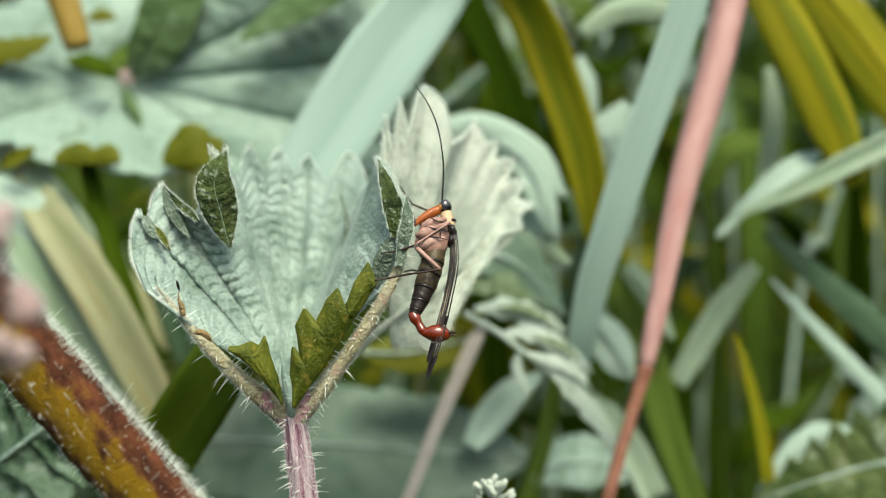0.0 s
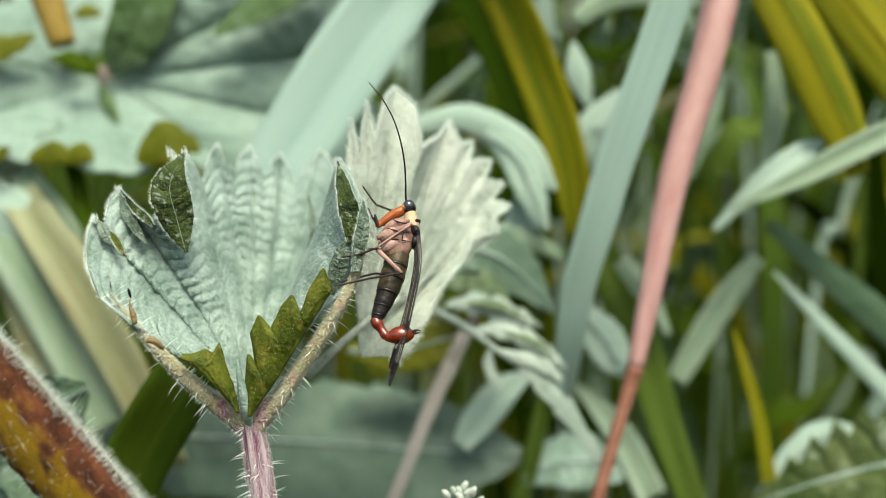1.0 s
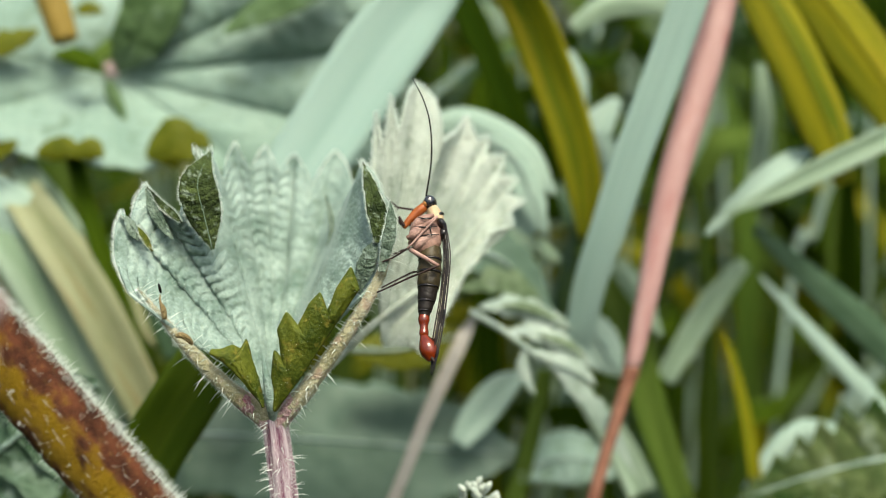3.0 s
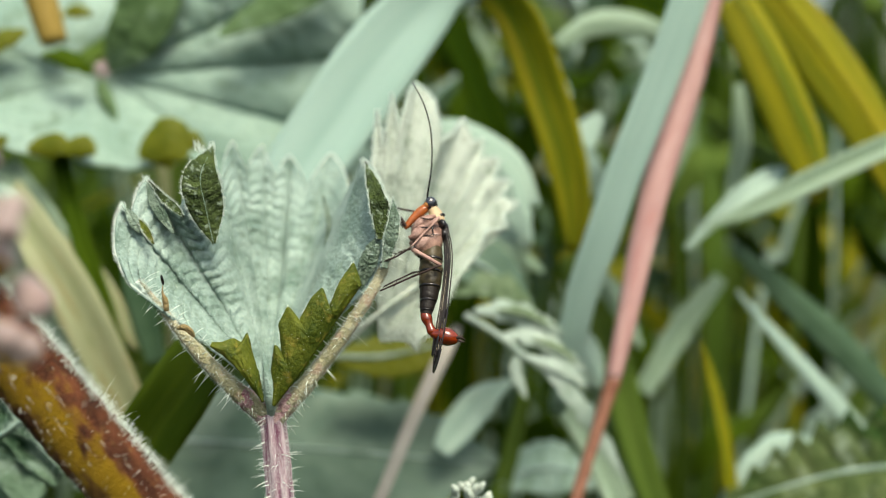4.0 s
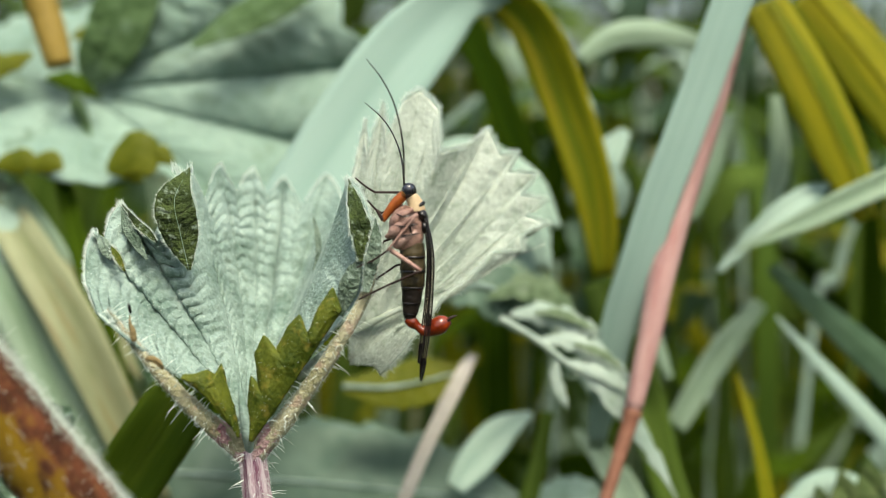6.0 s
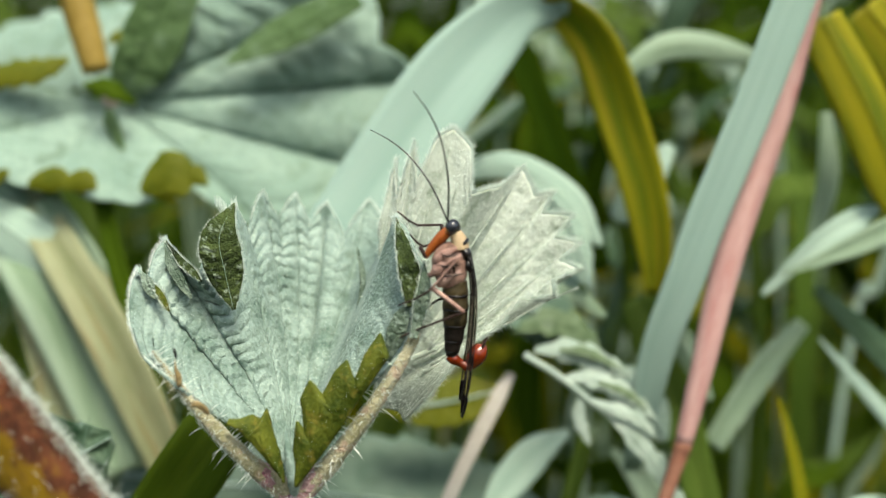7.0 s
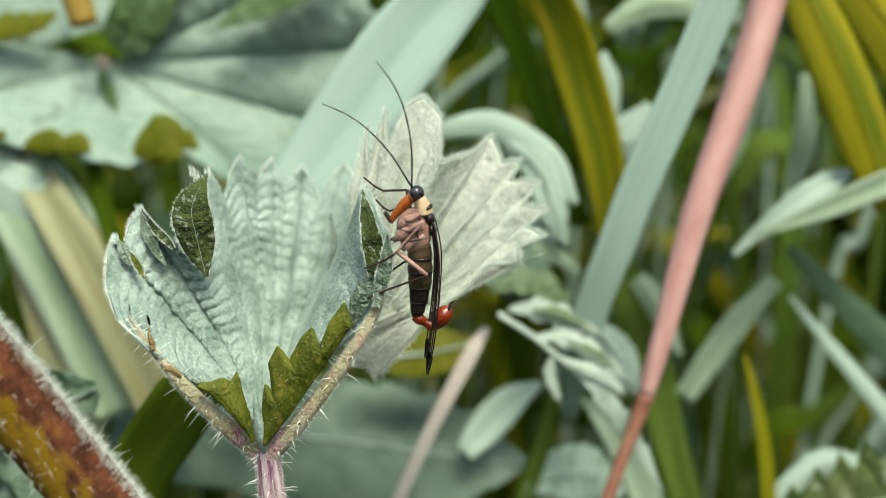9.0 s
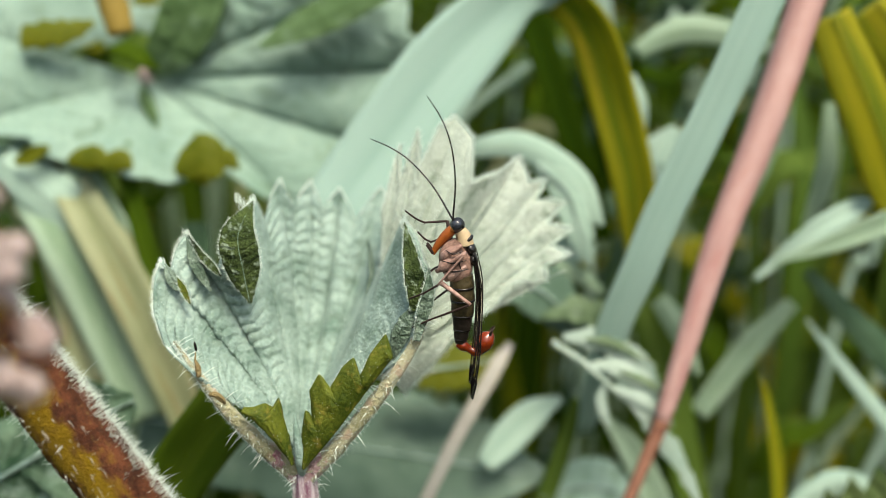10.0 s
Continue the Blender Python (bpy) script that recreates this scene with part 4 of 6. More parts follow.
for k, (pts, wid, mat, lab) in enumerate((
    ([(0.0466, 0.1563, 0.4678), (0.0524, 0.1548, 0.4572), (0.0580, 0.1540, 0.4457), (0.0611, 0.1538, 0.4375)], [6.3 * MM, 7.6 * MM, 7.2 * MM, 2.7 * MM], GRASS_OLIVE, "olive-yellow backlit grass blade"),
    ([(0.0540, 0.1614, 0.4700), (0.0628, 0.1609, 0.4599), (0.0716, 0.1600, 0.4480), (0.0789, 0.1592, 0.4360)], [7.6 * MM, 9.3 * MM, 8.5 * MM, 5.1 * MM], GRASS_OLIVE, "olive-yellow backlit grass blade"),
    ([(0.0721, 0.1534, 0.4470), (0.0602, 0.1520, 0.4416), (0.0516, 0.1517, 0.4373), (0.0426, 0.1515, 0.4332)], [3.3 * MM, 3.5 * MM, 2.8 * MM, 0.37 * MM], GRASS_GREY, "pale grass blade lying across"),
    ([(0.0511, 0.1605, 0.4225), (0.0580, 0.1593, 0.4151), (0.0675, 0.1577, 0.4049), (0.0773, 0.1566, 0.3930)], [0.35 * MM, 1.9 * MM, 2.9 * MM, 3.5 * MM], GRASS, "pale straight grass blade"),
    ([(0.0486, 0.1495, 0.3930), (0.0470, 0.1509, 0.4030), (0.0449, 0.1522, 0.4114), (0.0435, 0.1527, 0.4156)], [2.1 * MM, 1.9 * MM, 1.3 * MM, 0.28 * MM], GRASS_OLIVE, "thin yellow-green grass blade"),
    ([(-0.0077, 0.1381, 0.3894), (-0.0043, 0.1407, 0.3968), (-0.0003, 0.1446, 0.4059), (0.0043, 0.1486, 0.4149), (0.0063, 0.1513, 0.4180)], [1.5 * MM, 1.6 * MM, 1.9 * MM, 2.1 * MM, 1.2 * MM], BEIGE, "dry beige straw stalk leaning"),
    ([(0.0040, 0.1488, 0.3995), (0.0066, 0.1505, 0.4027), (0.0103, 0.1524, 0.4065), (0.0147, 0.1540, 0.4090)], [2.8 * MM, 4.9 * MM, 4.7 * MM, 0.94 * MM], GRASS, "short broad pale grass blade"),
    ([(-0.0372, 0.1224, 0.4009), (-0.0337, 0.1234, 0.4084), (-0.0288, 0.1245, 0.4159), (-0.0236, 0.1276, 0.4237)], [8 * MM, 8 * MM, 8 * MM, 7 * MM], GRASS_DEEP, "dark green broad grass blade"),
    ([(-0.0375, 0.1461, 0.3974), (-0.0431, 0.1460, 0.4110), (-0.0491, 0.1467, 0.4232), (-0.0583, 0.1514, 0.4349), (-0.0711, 0.1644, 0.4452)], [4.8 * MM, 6.3 * MM, 6.7 * MM, 5.8 * MM, 3.8 * MM], YELLOW_LEAF, "pale yellow-green wilting blade"),
    ([(-0.0468, 0.1465, 0.4032), (-0.0530, 0.1485, 0.4179), (-0.0594, 0.1503, 0.4301), (-0.0714, 0.1586, 0.4412)], [5.8 * MM, 8.6 * MM, 9.6 * MM, 7.7 * MM], GRASS_GREY, "grey-green leaning grass blade"),
    ([(-0.0431, 0.1494, 0.4142), (-0.0480, 0.1506, 0.4225), (-0.0541, 0.1520, 0.4324), (-0.0602, 0.1541, 0.4405)], [1.9 * MM, 3.8 * MM, 4.7 * MM, 3.8 * MM], GRASS_GREY, "grey-green leaning grass blade"),
    ([(-0.0553, 0.1483, 0.4027), (-0.0577, 0.1497, 0.4126), (-0.0606, 0.1518, 0.4206), (-0.0651, 0.1541, 0.4297)], [3.8 * MM, 4.8 * MM, 4.8 * MM, 2.9 * MM], YELLOW_LEAF, "pale yellow-green wilting blade"),
    ([(-0.0380, 0.1506, 0.4122), (-0.0405, 0.1520, 0.4222), (-0.0415, 0.1542, 0.4320)], [2.8 * MM, 4.6 * MM, 3.7 * MM], DIM_GRASS, "dim blue-green grass blade"),
    ([(-0.0407, 0.1471, 0.4064), (-0.0447, 0.1489, 0.4195), (-0.0495, 0.1517, 0.4324), (-0.0527, 0.1542, 0.4430)], [2.5 * MM, 2.9 * MM, 2.7 * MM, 2.4 * MM], GRASS_LUSH, "narrow olive grass blade upright"),
    ([(0.0122, 0.1504, 0.3893), (0.0153, 0.1520, 0.4011), (0.0170, 0.1532, 0.4095)], [2.8 * MM, 2.8 * MM, 1.9 * MM], GRASS_MID, "mid green upright grass blade"),
    ([(0.0387, 0.1540, 0.3877), (0.0344, 0.1556, 0.3998), (0.0303, 0.1584, 0.4135), (0.0245, 0.1622, 0.4272)], [4.4 * MM, 5.2 * MM, 6.1 * MM, 5.2 * MM], GRASS_MID, "mid green upright grass blade"),
    ([(0.0369, 0.1615, 0.4054), (0.0433, 0.1630, 0.4160), (0.0496, 0.1641, 0.4241)], [3.3 * MM, 4.2 * MM, 2.5 * MM], GRASS_GREY, "grey-green grass blade leaning"),
    ([(0.0218, 0.1654, 0.4605), (0.0271, 0.1659, 0.4639), (0.0333, 0.1659, 0.4643), (0.0420, 0.1657, 0.4621)], [2.4 * MM, 4.1 * MM, 4.1 * MM, 2.4 * MM], GRASS_GREY, "pale grass blade lying across"),
    ([(0.0406, 0.1539, 0.4299), (0.0474, 0.1549, 0.4366), (0.0536, 0.1563, 0.4406), (0.0573, 0.1575, 0.4423)], [0.89 * MM, 2.8 * MM, 3.2 * MM, 0.89 * MM], GRASS, "short mint-green grass blade"),
    ([(0.0477, 0.1506, 0.3909), (0.0529, 0.1515, 0.3975), (0.0592, 0.1527, 0.3994), (0.0716, 0.1527, 0.3926)], [1.9 * MM, 3.7 * MM, 4.2 * MM, 3.7 * MM], GRASS, "pale arching grass blade"),
    ([(0.0323, 0.1530, 0.3899), (0.0289, 0.1539, 0.3968), (0.0255, 0.1546, 0.4020), (0.0213, 0.1562, 0.4061)], [4.5 * MM, 4.5 * MM, 3.6 * MM, 0.9 * MM], GRASS_GREY, "grey-green grass blade drooping"),
    ([(0.0375, 0.1598, 0.4370), (0.0402, 0.1609, 0.4448), (0.0434, 0.1629, 0.4525)], [2.5 * MM, 4.2 * MM, 2.5 * MM], GRASS_GREY, "grey-green grass blade upright"),
    ([(0.0493, 0.1615, 0.4369), (0.0511, 0.1627, 0.4455), (0.0509, 0.1649, 0.4551)], [1.7 * MM, 3.3 * MM, 1.7 * MM], GRASS_GREY, "grey-green grass blade upright"),
    ([(-0.0019, 0.1563, 0.4456), (0.0057, 0.1565, 0.4466), (0.0140, 0.1559, 0.4421), (0.0183, 0.1559, 0.4358)], [2.6 * MM, 4 * MM, 4 * MM, 0.88 * MM], GRASS, "pale bent grass blade behind the felted leaf"),
    ([(-0.0703, 0.1523, 0.4394), (-0.0624, 0.1507, 0.4350), (-0.0567, 0.1500, 0.4305), (-0.0509, 0.1490, 0.4241)], [4.9 * MM, 7.8 * MM, 6.9 * MM, 0.59 * MM], GRASS, "pale mint drooping blade under the broad leaf"),
    ([(-0.0590, 0.1526, 0.4356), (-0.0511, 0.1504, 0.4284), (-0.0450, 0.1494, 0.4214), (-0.0404, 0.1492, 0.4142)], [2 * MM, 4.9 * MM, 4.4 * MM, 0.39 * MM], YELLOW_LEAF, "pale yellow-green wilting blade"),
    ([(0.0215, 0.1656, 0.4572), (0.0223, 0.1648, 0.4529), (0.0238, 0.1647, 0.4478)], [0.82 * MM, 3.7 * MM, 1.2 * MM], GRASS, "pale grass blade upright, out of focus"),
    ([(0.0210, 0.1611, 0.4388), (0.0248, 0.1624, 0.4447), (0.0288, 0.1643, 0.4497)], [2.5 * MM, 5.4 * MM, 1.7 * MM], GRASS, "pale grass blade upright, out of focus"),
    ([(0.0112, 0.1562, 0.4253), (0.0138, 0.1576, 0.4320), (0.0164, 0.1598, 0.4385)], [3.5 * MM, 5.2 * MM, 1.7 * MM], GRASS, "pale grass blade upright, out of focus"),
    ([(0.0035, 0.1545, 0.4320), (0.0084, 0.1543, 0.4303), (0.0151, 0.1552, 0.4284), (0.0194, 0.1557, 0.4257)], [1.8 * MM, 2.7 * MM, 2.7 * MM, 0.89 * MM], GRASS_GREY, "pale grass blade lying across"),
    ([(0.0506, 0.1623, 0.4297), (0.0597, 0.1594, 0.4216), (0.0672, 0.1576, 0.4148), (0.0758, 0.1563, 0.4058)], [1.7 * MM, 4.3 * MM, 5.2 * MM, 4.3 * MM], DIM_GRASS, "dim blue-green grass blade leaning"),
    ([(0.0277, 0.1554, 0.4255), (0.0311, 0.1548, 0.4213), (0.0347, 0.1547, 0.4143)], [2.7 * MM, 3.6 * MM, 0.89 * MM], GRASS_GREY, "grey-green grass blade, out of focus"),
    ([(-0.0687, 0.1530, 0.4306), (-0.0604, 0.1540, 0.4380), (-0.0558, 0.1539, 0.4304), (-0.0519, 0.1531, 0.4186)], [4.5 * MM, 5.4 * MM, 4.5 * MM, 1.8 * MM], YELLOW_LEAF, "pale drooping wilted blade"),
)):
    g = thing("grass_blade", pts[0], lab, "grass", "grass blades")
    tube("midrib", [V(p) for p in spline(pts, 12)[:11]], [0.035 * max(wid)] * 10 + [0.01 * max(wid)], mat, g, sides=6, n=24)
    blade("blade", pts, wid, mat, g, side=(1, 0.1, 0.25) if abs(pts[0][0] - pts[-1][0]) < abs(pts[0][2] - pts[-1][2]) * 1.4 else (0.2, 0.2, 1))

# rooted grass between the stalks and the far meadow
gr = random.Random(21)
for k in range(84):
    y = gr.uniform(0.215, 0.40)
    x = gr.uniform(-0.42, 0.52) * y * 1.15
    az, h = gr.uniform(-1, 1), gr.uniform(0.40, 0.56)
    lean = gr.uniform(-0.22, 0.22)
    top = Vector((x + lean, y + gr.uniform(-0.01, 0.08), h - abs(lean) * 0.5))
    pts = [Vector((x - lean * 0.25, y + 0.02, 0.0)), Vector((x - lean * 0.05, y + 0.01, h * 0.55)), Vector((x + lean * 0.3, y, h * 0.9)), top]
    w = gr.uniform(3.5, 9.0) * MM
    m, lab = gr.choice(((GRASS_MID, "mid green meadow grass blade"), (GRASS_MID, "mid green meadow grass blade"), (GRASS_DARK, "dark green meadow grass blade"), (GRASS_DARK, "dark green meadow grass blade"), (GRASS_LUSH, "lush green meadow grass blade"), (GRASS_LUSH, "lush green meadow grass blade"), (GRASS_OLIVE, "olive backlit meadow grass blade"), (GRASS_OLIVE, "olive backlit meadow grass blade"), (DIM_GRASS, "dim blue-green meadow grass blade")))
    g = thing("grass_blade", pts[0], lab, "grass", "grass blades")
    tube("midrib", pts, [w * 0.04, w * 0.04, w * 0.035, w * 0.01], m, g, sides=5, n=12)
    blade("blade", pts, [w * 0.8, w, w * 0.9, w * 0.1], m, g, side=(math.cos(az), math.sin(az), 0), n=24, cols=4)

# thin pale blades crossing in the undergrowth
for k in range(46):
    y = gr.uniform(0.185, 0.27)
    mid = Vector((gr.uniform(-0.40, 0.50) * y * 1.05, y, 0.45 + gr.uniform(-0.34, 0.10) * y * 1.05))
    a = gr.uniform(-1.1, 1.1)
    d, ln = Vector((math.sin(a), gr.uniform(-0.2, 0.2), math.cos(a))), gr.uniform(14, 34) * MM
    pts = [Vector((mid.x - d.x * 0.06, y + 0.02, 0.0)), mid - d * ln - Vector((0, 0, 0.02)), mid, mid + d * ln * 0.6 + Vector((0, 0, -0.001)), mid + d * ln - Vector((0, 0, gr.uniform(0, 0.006)))]
    w = gr.uniform(1.0, 2.4) * MM
    m, lab = gr.choice(((GRASS, "thin mint-green grass blade"), (GRASS_GREY, "thin grey-green grass blade"), (YELLOW_LEAF, "thin yellowing grass blade"), (GRASS_MID, "thin green grass blade")))
    g = thing("grass_blade", pts[0], lab, "grass", "grass blades")
    tube("midrib", pts, [w * 0.04, w * 0.04, w * 0.04, w * 0.03, w * 0.01], m, g, sides=5, n=12)
    blade("blade", pts, [w * 0.5, w * 0.8, w, w * 0.8, w * 0.1], m, g, side=(math.cos(a), gr.uniform(-0.5, 0.5), -math.sin(a)), n=30, cols=4)

# short leaf blades scattered in the undergrowth
for k in range(150):
    y = gr.uniform(0.185, 0.30)
    x, z = gr.uniform(-0.40, 0.48) * y * 1.1, 0.45 + gr.uniform(-0.37, 0.12) * y * 1.1
    a = gr.uniform(-1.3, 1.3)
    ln, w = gr.uniform(7, 28) * MM, gr.uniform(1.2, 5.0) * MM
    d = Vector((math.sin(a), gr.uniform(-0.3, 0.3), math.cos(a)))
    foot = Vector((x, y, z))
    pts = [foot + Vector((-d.x * 0.03, 0.01, -z)), foot + Vector((-d.x * 0.01, 0.005, -0.05)), foot, foot + d * ln * 0.6 + Vector((0, 0, -0.001)), foot + d * ln]
    m, lab = gr.choice(((GRASS_GREY, "small grey-green undergrowth leaf"), (DIM_GRASS, "small dim green undergrowth leaf"), (GRASS, "small mint-green undergrowth leaf"), (GRASS_MID, "small green undergrowth leaf"), (GRASS_LUSH, "small lush green undergrowth leaf"), (GRASS_LUSH, "small lush green undergrowth leaf"), (GRASS_DARK, "small dark green undergrowth leaf")))
    g = thing("undergrowth_leaf", pts[0], lab, "leaf", "undergrowth leaves")
    tube("midrib", pts, [0.3 * MM, 0.3 * MM, 0.045 * w, 0.035 * w, 0.01 * w], m, g, sides=5, n=12)
    blade("blade", pts, [0.6 * MM, 0.8 * MM, w, w * 0.9, 0.1 * MM], m, g, side=(math.cos(a), gr.uniform(-0.6, 0.6), -math.sin(a)), n=30, cols=4)

# ---- leaves low behind ----
cut_leaf = thing("cut_leaf", (0.0012, 0.1428, 0.4241), "pale green deeply cut leaf with drooping pointed lobes", "leaf")
CUT_RIB = [(0.0029, 0.1425, 0.4209), (0.0075, 0.1420, 0.4183), (0.0114, 0.1416, 0.4154), (0.0147, 0.1415, 0.4130)]
tube("rib", CUT_RIB, [0.5 * MM, 0.45 * MM, 0.4 * MM, 0.25 * MM], CUT_LEAF, cut_leaf)
# The darker lobe and inner strips have shade put into their colour.
for mid, half, mat, lab in (
    ([(0.0013, 0.1470, 0.4229), (0.0061, 0.1468, 0.4245), (0.0105, 0.1468, 0.4233), (0.0138, 0.1470, 0.4195)], 2.4, CUT_SHADED, "shaded lobe"),
    ([(0.0043, 0.1445, 0.4211), (0.0084, 0.1440, 0.4214), (0.0131, 0.1440, 0.4201), (0.0177, 0.1445, 0.4179)], 1.9, CUT_LEAF, ""),
    ([(0.0075, 0.1432, 0.4215), (0.0103, 0.1430, 0.4216), (0.0130, 0.1430, 0.4207), (0.0159, 0.1434, 0.4190)], 0.75, CUT_SHADED, "shaded fold"),
    ([(0.0082, 0.1430, 0.4178), (0.0123, 0.1428, 0.4180), (0.0170, 0.1430, 0.4155), (0.0211, 0.1435, 0.4121)], 1.7, CUT_LEAF, ""),
    ([(0.0126, 0.1418, 0.4177), (0.0153, 0.1416, 0.4170), (0.0173, 0.1418, 0.4159), (0.0193, 0.1422, 0.4140)], 0.6, CUT_SHADED, "shaded fold"),
    ([(0.0139, 0.1415, 0.4138), (0.0180, 0.1412, 0.4102), (0.0222, 0.1415, 0.4048), (0.0268, 0.1420, 0.3968)], 1.6, CUT_LEAF, ""),
    ([(0.0106, 0.1418, 0.4162), (0.0102, 0.1414, 0.4135), (0.0110, 0.1412, 0.4111), (0.0120, 0.1412, 0.4091)], 0.9, CUT_LEAF, ""),
    ([(0.0114, 0.1416, 0.4154), (0.0157, 0.1412, 0.4142), (0.0186, 0.1414, 0.4126), (0.0206, 0.1418, 0.4103)], 1.1, CUT_LEAF, ""),
):
    way = V(mid[3]) - V(mid[0])
    lamina("lobe", mid, [0.25 * MM, half * MM, half * 0.85 * MM, 0.04 * MM], way.cross(Vector((0, 1, -0.5))), mat, cut_leaf, lab, teeth=4, bite=0.42, cup=0.05, veins=5, relief=0.14, n=60, cols=10)
for pts, half, side, mat, lab in (
    ([(0.0754, 0.1440, 0.4000), (0.0641, 0.1440, 0.3988), (0.0547, 0.1444, 0.3962), (0.0444, 0.1450, 0.3922)], [9 * MM, 8.5 * MM, 5.5 * MM, 0.2 * MM], (0.25, 0.5, 0.85), NETTLE, "toothed green nettle leaf with pale downy margin"),
    ([(-0.0618, 0.1205, 0.4018), (-0.0522, 0.1214, 0.4085), (-0.0471, 0.1229, 0.4122), (-0.0406, 0.1245, 0.4160)], [8 * MM, 9 * MM, 8 * MM, 1 * MM], (0.5, 0.35, 0.8), QUILT, "quilted dark green leaf with a pale bloom"),
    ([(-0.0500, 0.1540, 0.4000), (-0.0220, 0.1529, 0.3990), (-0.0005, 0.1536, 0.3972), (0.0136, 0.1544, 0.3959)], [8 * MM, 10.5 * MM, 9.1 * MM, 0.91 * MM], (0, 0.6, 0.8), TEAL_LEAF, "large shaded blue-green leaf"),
    ([(-0.0121, 0.1503, 0.4135), (-0.0055, 0.1503, 0.4135), (0.0004, 0.1504, 0.4147), (0.0055, 0.1516, 0.4160)], [0.97 * MM, 3.4 * MM, 3.4 * MM, 0.39 * MM], (0, 0.5, 0.9), OLIVE, "olive leaf in the shade"),
    ([(0.0123, 0.1514, 0.3934), (0.0183, 0.1518, 0.3959), (0.0234, 0.1518, 0.3959), (0.0278, 0.1522, 0.3929)], [0.93 * MM, 4.2 * MM, 4.2 * MM, 0.46 * MM], (0, 0.6, 0.8), BIG, "small pale rounded leaf"),
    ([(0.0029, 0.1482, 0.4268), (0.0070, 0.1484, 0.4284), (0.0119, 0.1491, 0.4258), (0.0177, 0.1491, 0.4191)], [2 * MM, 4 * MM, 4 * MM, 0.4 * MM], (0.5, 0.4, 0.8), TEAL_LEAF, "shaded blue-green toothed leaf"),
    ([(0.0218, 0.1546, 0.4179), (0.0248, 0.1542, 0.4145), (0.0268, 0.1537, 0.4111), (0.0287, 0.1542, 0.4083)], [1.8 * MM, 3.1 * MM, 2.7 * MM, 0.36 * MM], (0.8, 0.2, 0.5), GRASS, "small pale pointed leaf"),
    ([(0.0080, 0.1540, 0.4443), (0.0123, 0.1545, 0.4410), (0.0147, 0.1538, 0.4360), (0.0169, 0.1538, 0.4301)], [0.9 * MM, 2.3 * MM, 2.3 * MM, 0.36 * MM], (0.8, 0.2, 0.3), GRASS, "pale rounded leaf out of focus"),
    ([(0.0251, 0.1595, 0.4449), (0.0259, 0.1589, 0.4407), (0.0265, 0.1593, 0.4371)], [1.7 * MM, 3.4 * MM, 1.7 * MM], (1, 0.2, 0.2), BIG, "pale rounded leaf out of focus"),
):
    lf = thing("leaf", pts[0], lab, "leaf", "leaves behind")
    lamina("leaf_blade", pts, half, side, mat, lf, teeth=8, bite=0.42 if mat is NETTLE else 0.12, veins=8 if mat is NETTLE else 7, relief={NETTLE: 0.16, QUILT: 0.34}.get(mat, 0.05), cup=0.08)
    tube("midrib", [Vector(p) - Vector((0, 0.0003, 0)) for p in pts], [0.4 * MM, 0.32 * MM, 0.22 * MM, 0.08 * MM][:len(pts)], PALE, lf, "pale midrib", sides=8)
    mids = spline(pts, 12)
    wide = [float(w[0]) for w in spline([(w,) for w in half], 12)]
    for q in range(2, 11, 2) if mat is QUILT else ():
        d = (Vector(mids[q + 1]) - Vector(mids[q])).normalized()
        a = (Vector(side) - d * Vector(side).dot(d)).normalized()
        nn = a.cross(d)
        for sg in (-1, 1):
            tube("side_vein", [Vector(mids[q]) - nn * 0.0002, Vector(mids[q]) + a * (sg * wide[q] * 0.4) + d * wide[q] * 0.3 + nn * (wide[q] * 0.02), Vector(mids[q]) + a * (sg * wide[q] * 0.75) + d * wide[q] * 0.55 + nn * (wide[q] * 0.1)], [0.09 * MM, 0.07 * MM, 0.03 * MM], TEAL_LEAF, lf, sides=6, n=8)

# ---- dried bud below ----
bud = thing("dried_bud", (0.0052, 0.1127, 0.4042), "small whitish dried bud on a thin stalk", "bud")
tube("stalk", [(0.0046, 0.1110, 0.3919), (0.0052, 0.1128, 0.4045)], [0.5 * MM, 0.6 * MM], BEIGE, bud)
for k in range(26):
    a = rng.uniform(0, 6.28)
    ball("floret", V((0.0055, 0.1130, 0.4063)) + Vector((math.cos(a) * rng.uniform(0, 2.2), math.sin(a) * rng.uniform(0, 1.5), rng.uniform(-1.6, 1.3))) * MM, (0.35 * MM, 0.35 * MM, 0.6 * MM), WHITE_LEAF, bud, axis=(math.cos(a), 0.2, 0.8))

# ---- the red stem in front ----
RED_LINE = [(-0.0532, 0.0989, 0.4424), (-0.0463, 0.0978, 0.4344), (-0.0383, 0.0965, 0.4253), (-0.0277, 0.0948, 0.4131), (-0.0165, 0.0929, 0.3997)]
RED_R = [3.2 * MM, 3.3 * MM, 3.35 * MM, 3.3 * MM, 3.3 * MM]
red_stem = thing("hairy_stem", (-0.0266, 0.0948, 0.4131), "thick red-brown plant stem with ochre streaks and white bristles", "stem")
tube("stem", RED_LINE, RED_R, RED_STEM, red_stem, sides=24, n=80, wob=0.08)
hv, hf = tube_hairs(RED_LINE, RED_R, 22000, 1.15 * MM, 0.021 * MM, rng, lean=(0.25, 0, 0.3), spread=0.4, bare=(0, -1, -0.2))
part("hairs", hv, hf, HAIR, red_stem, "white down", smooth=False, kind="stuff")
hv, hf = tube_hairs(RED_LINE, RED_R, 230, 2.6 * MM, 0.035 * MM, rng, lean=(0.2, 0, 0.3), spread=0.35, bare=(0, -1, -0.2))
part("bristles", hv, hf, HAIR, red_stem, "long white bristles", smooth=False, kind="stuff")
lie, axis = [], (V(RED_LINE[3]) - V(RED_LINE[1])).normalized()
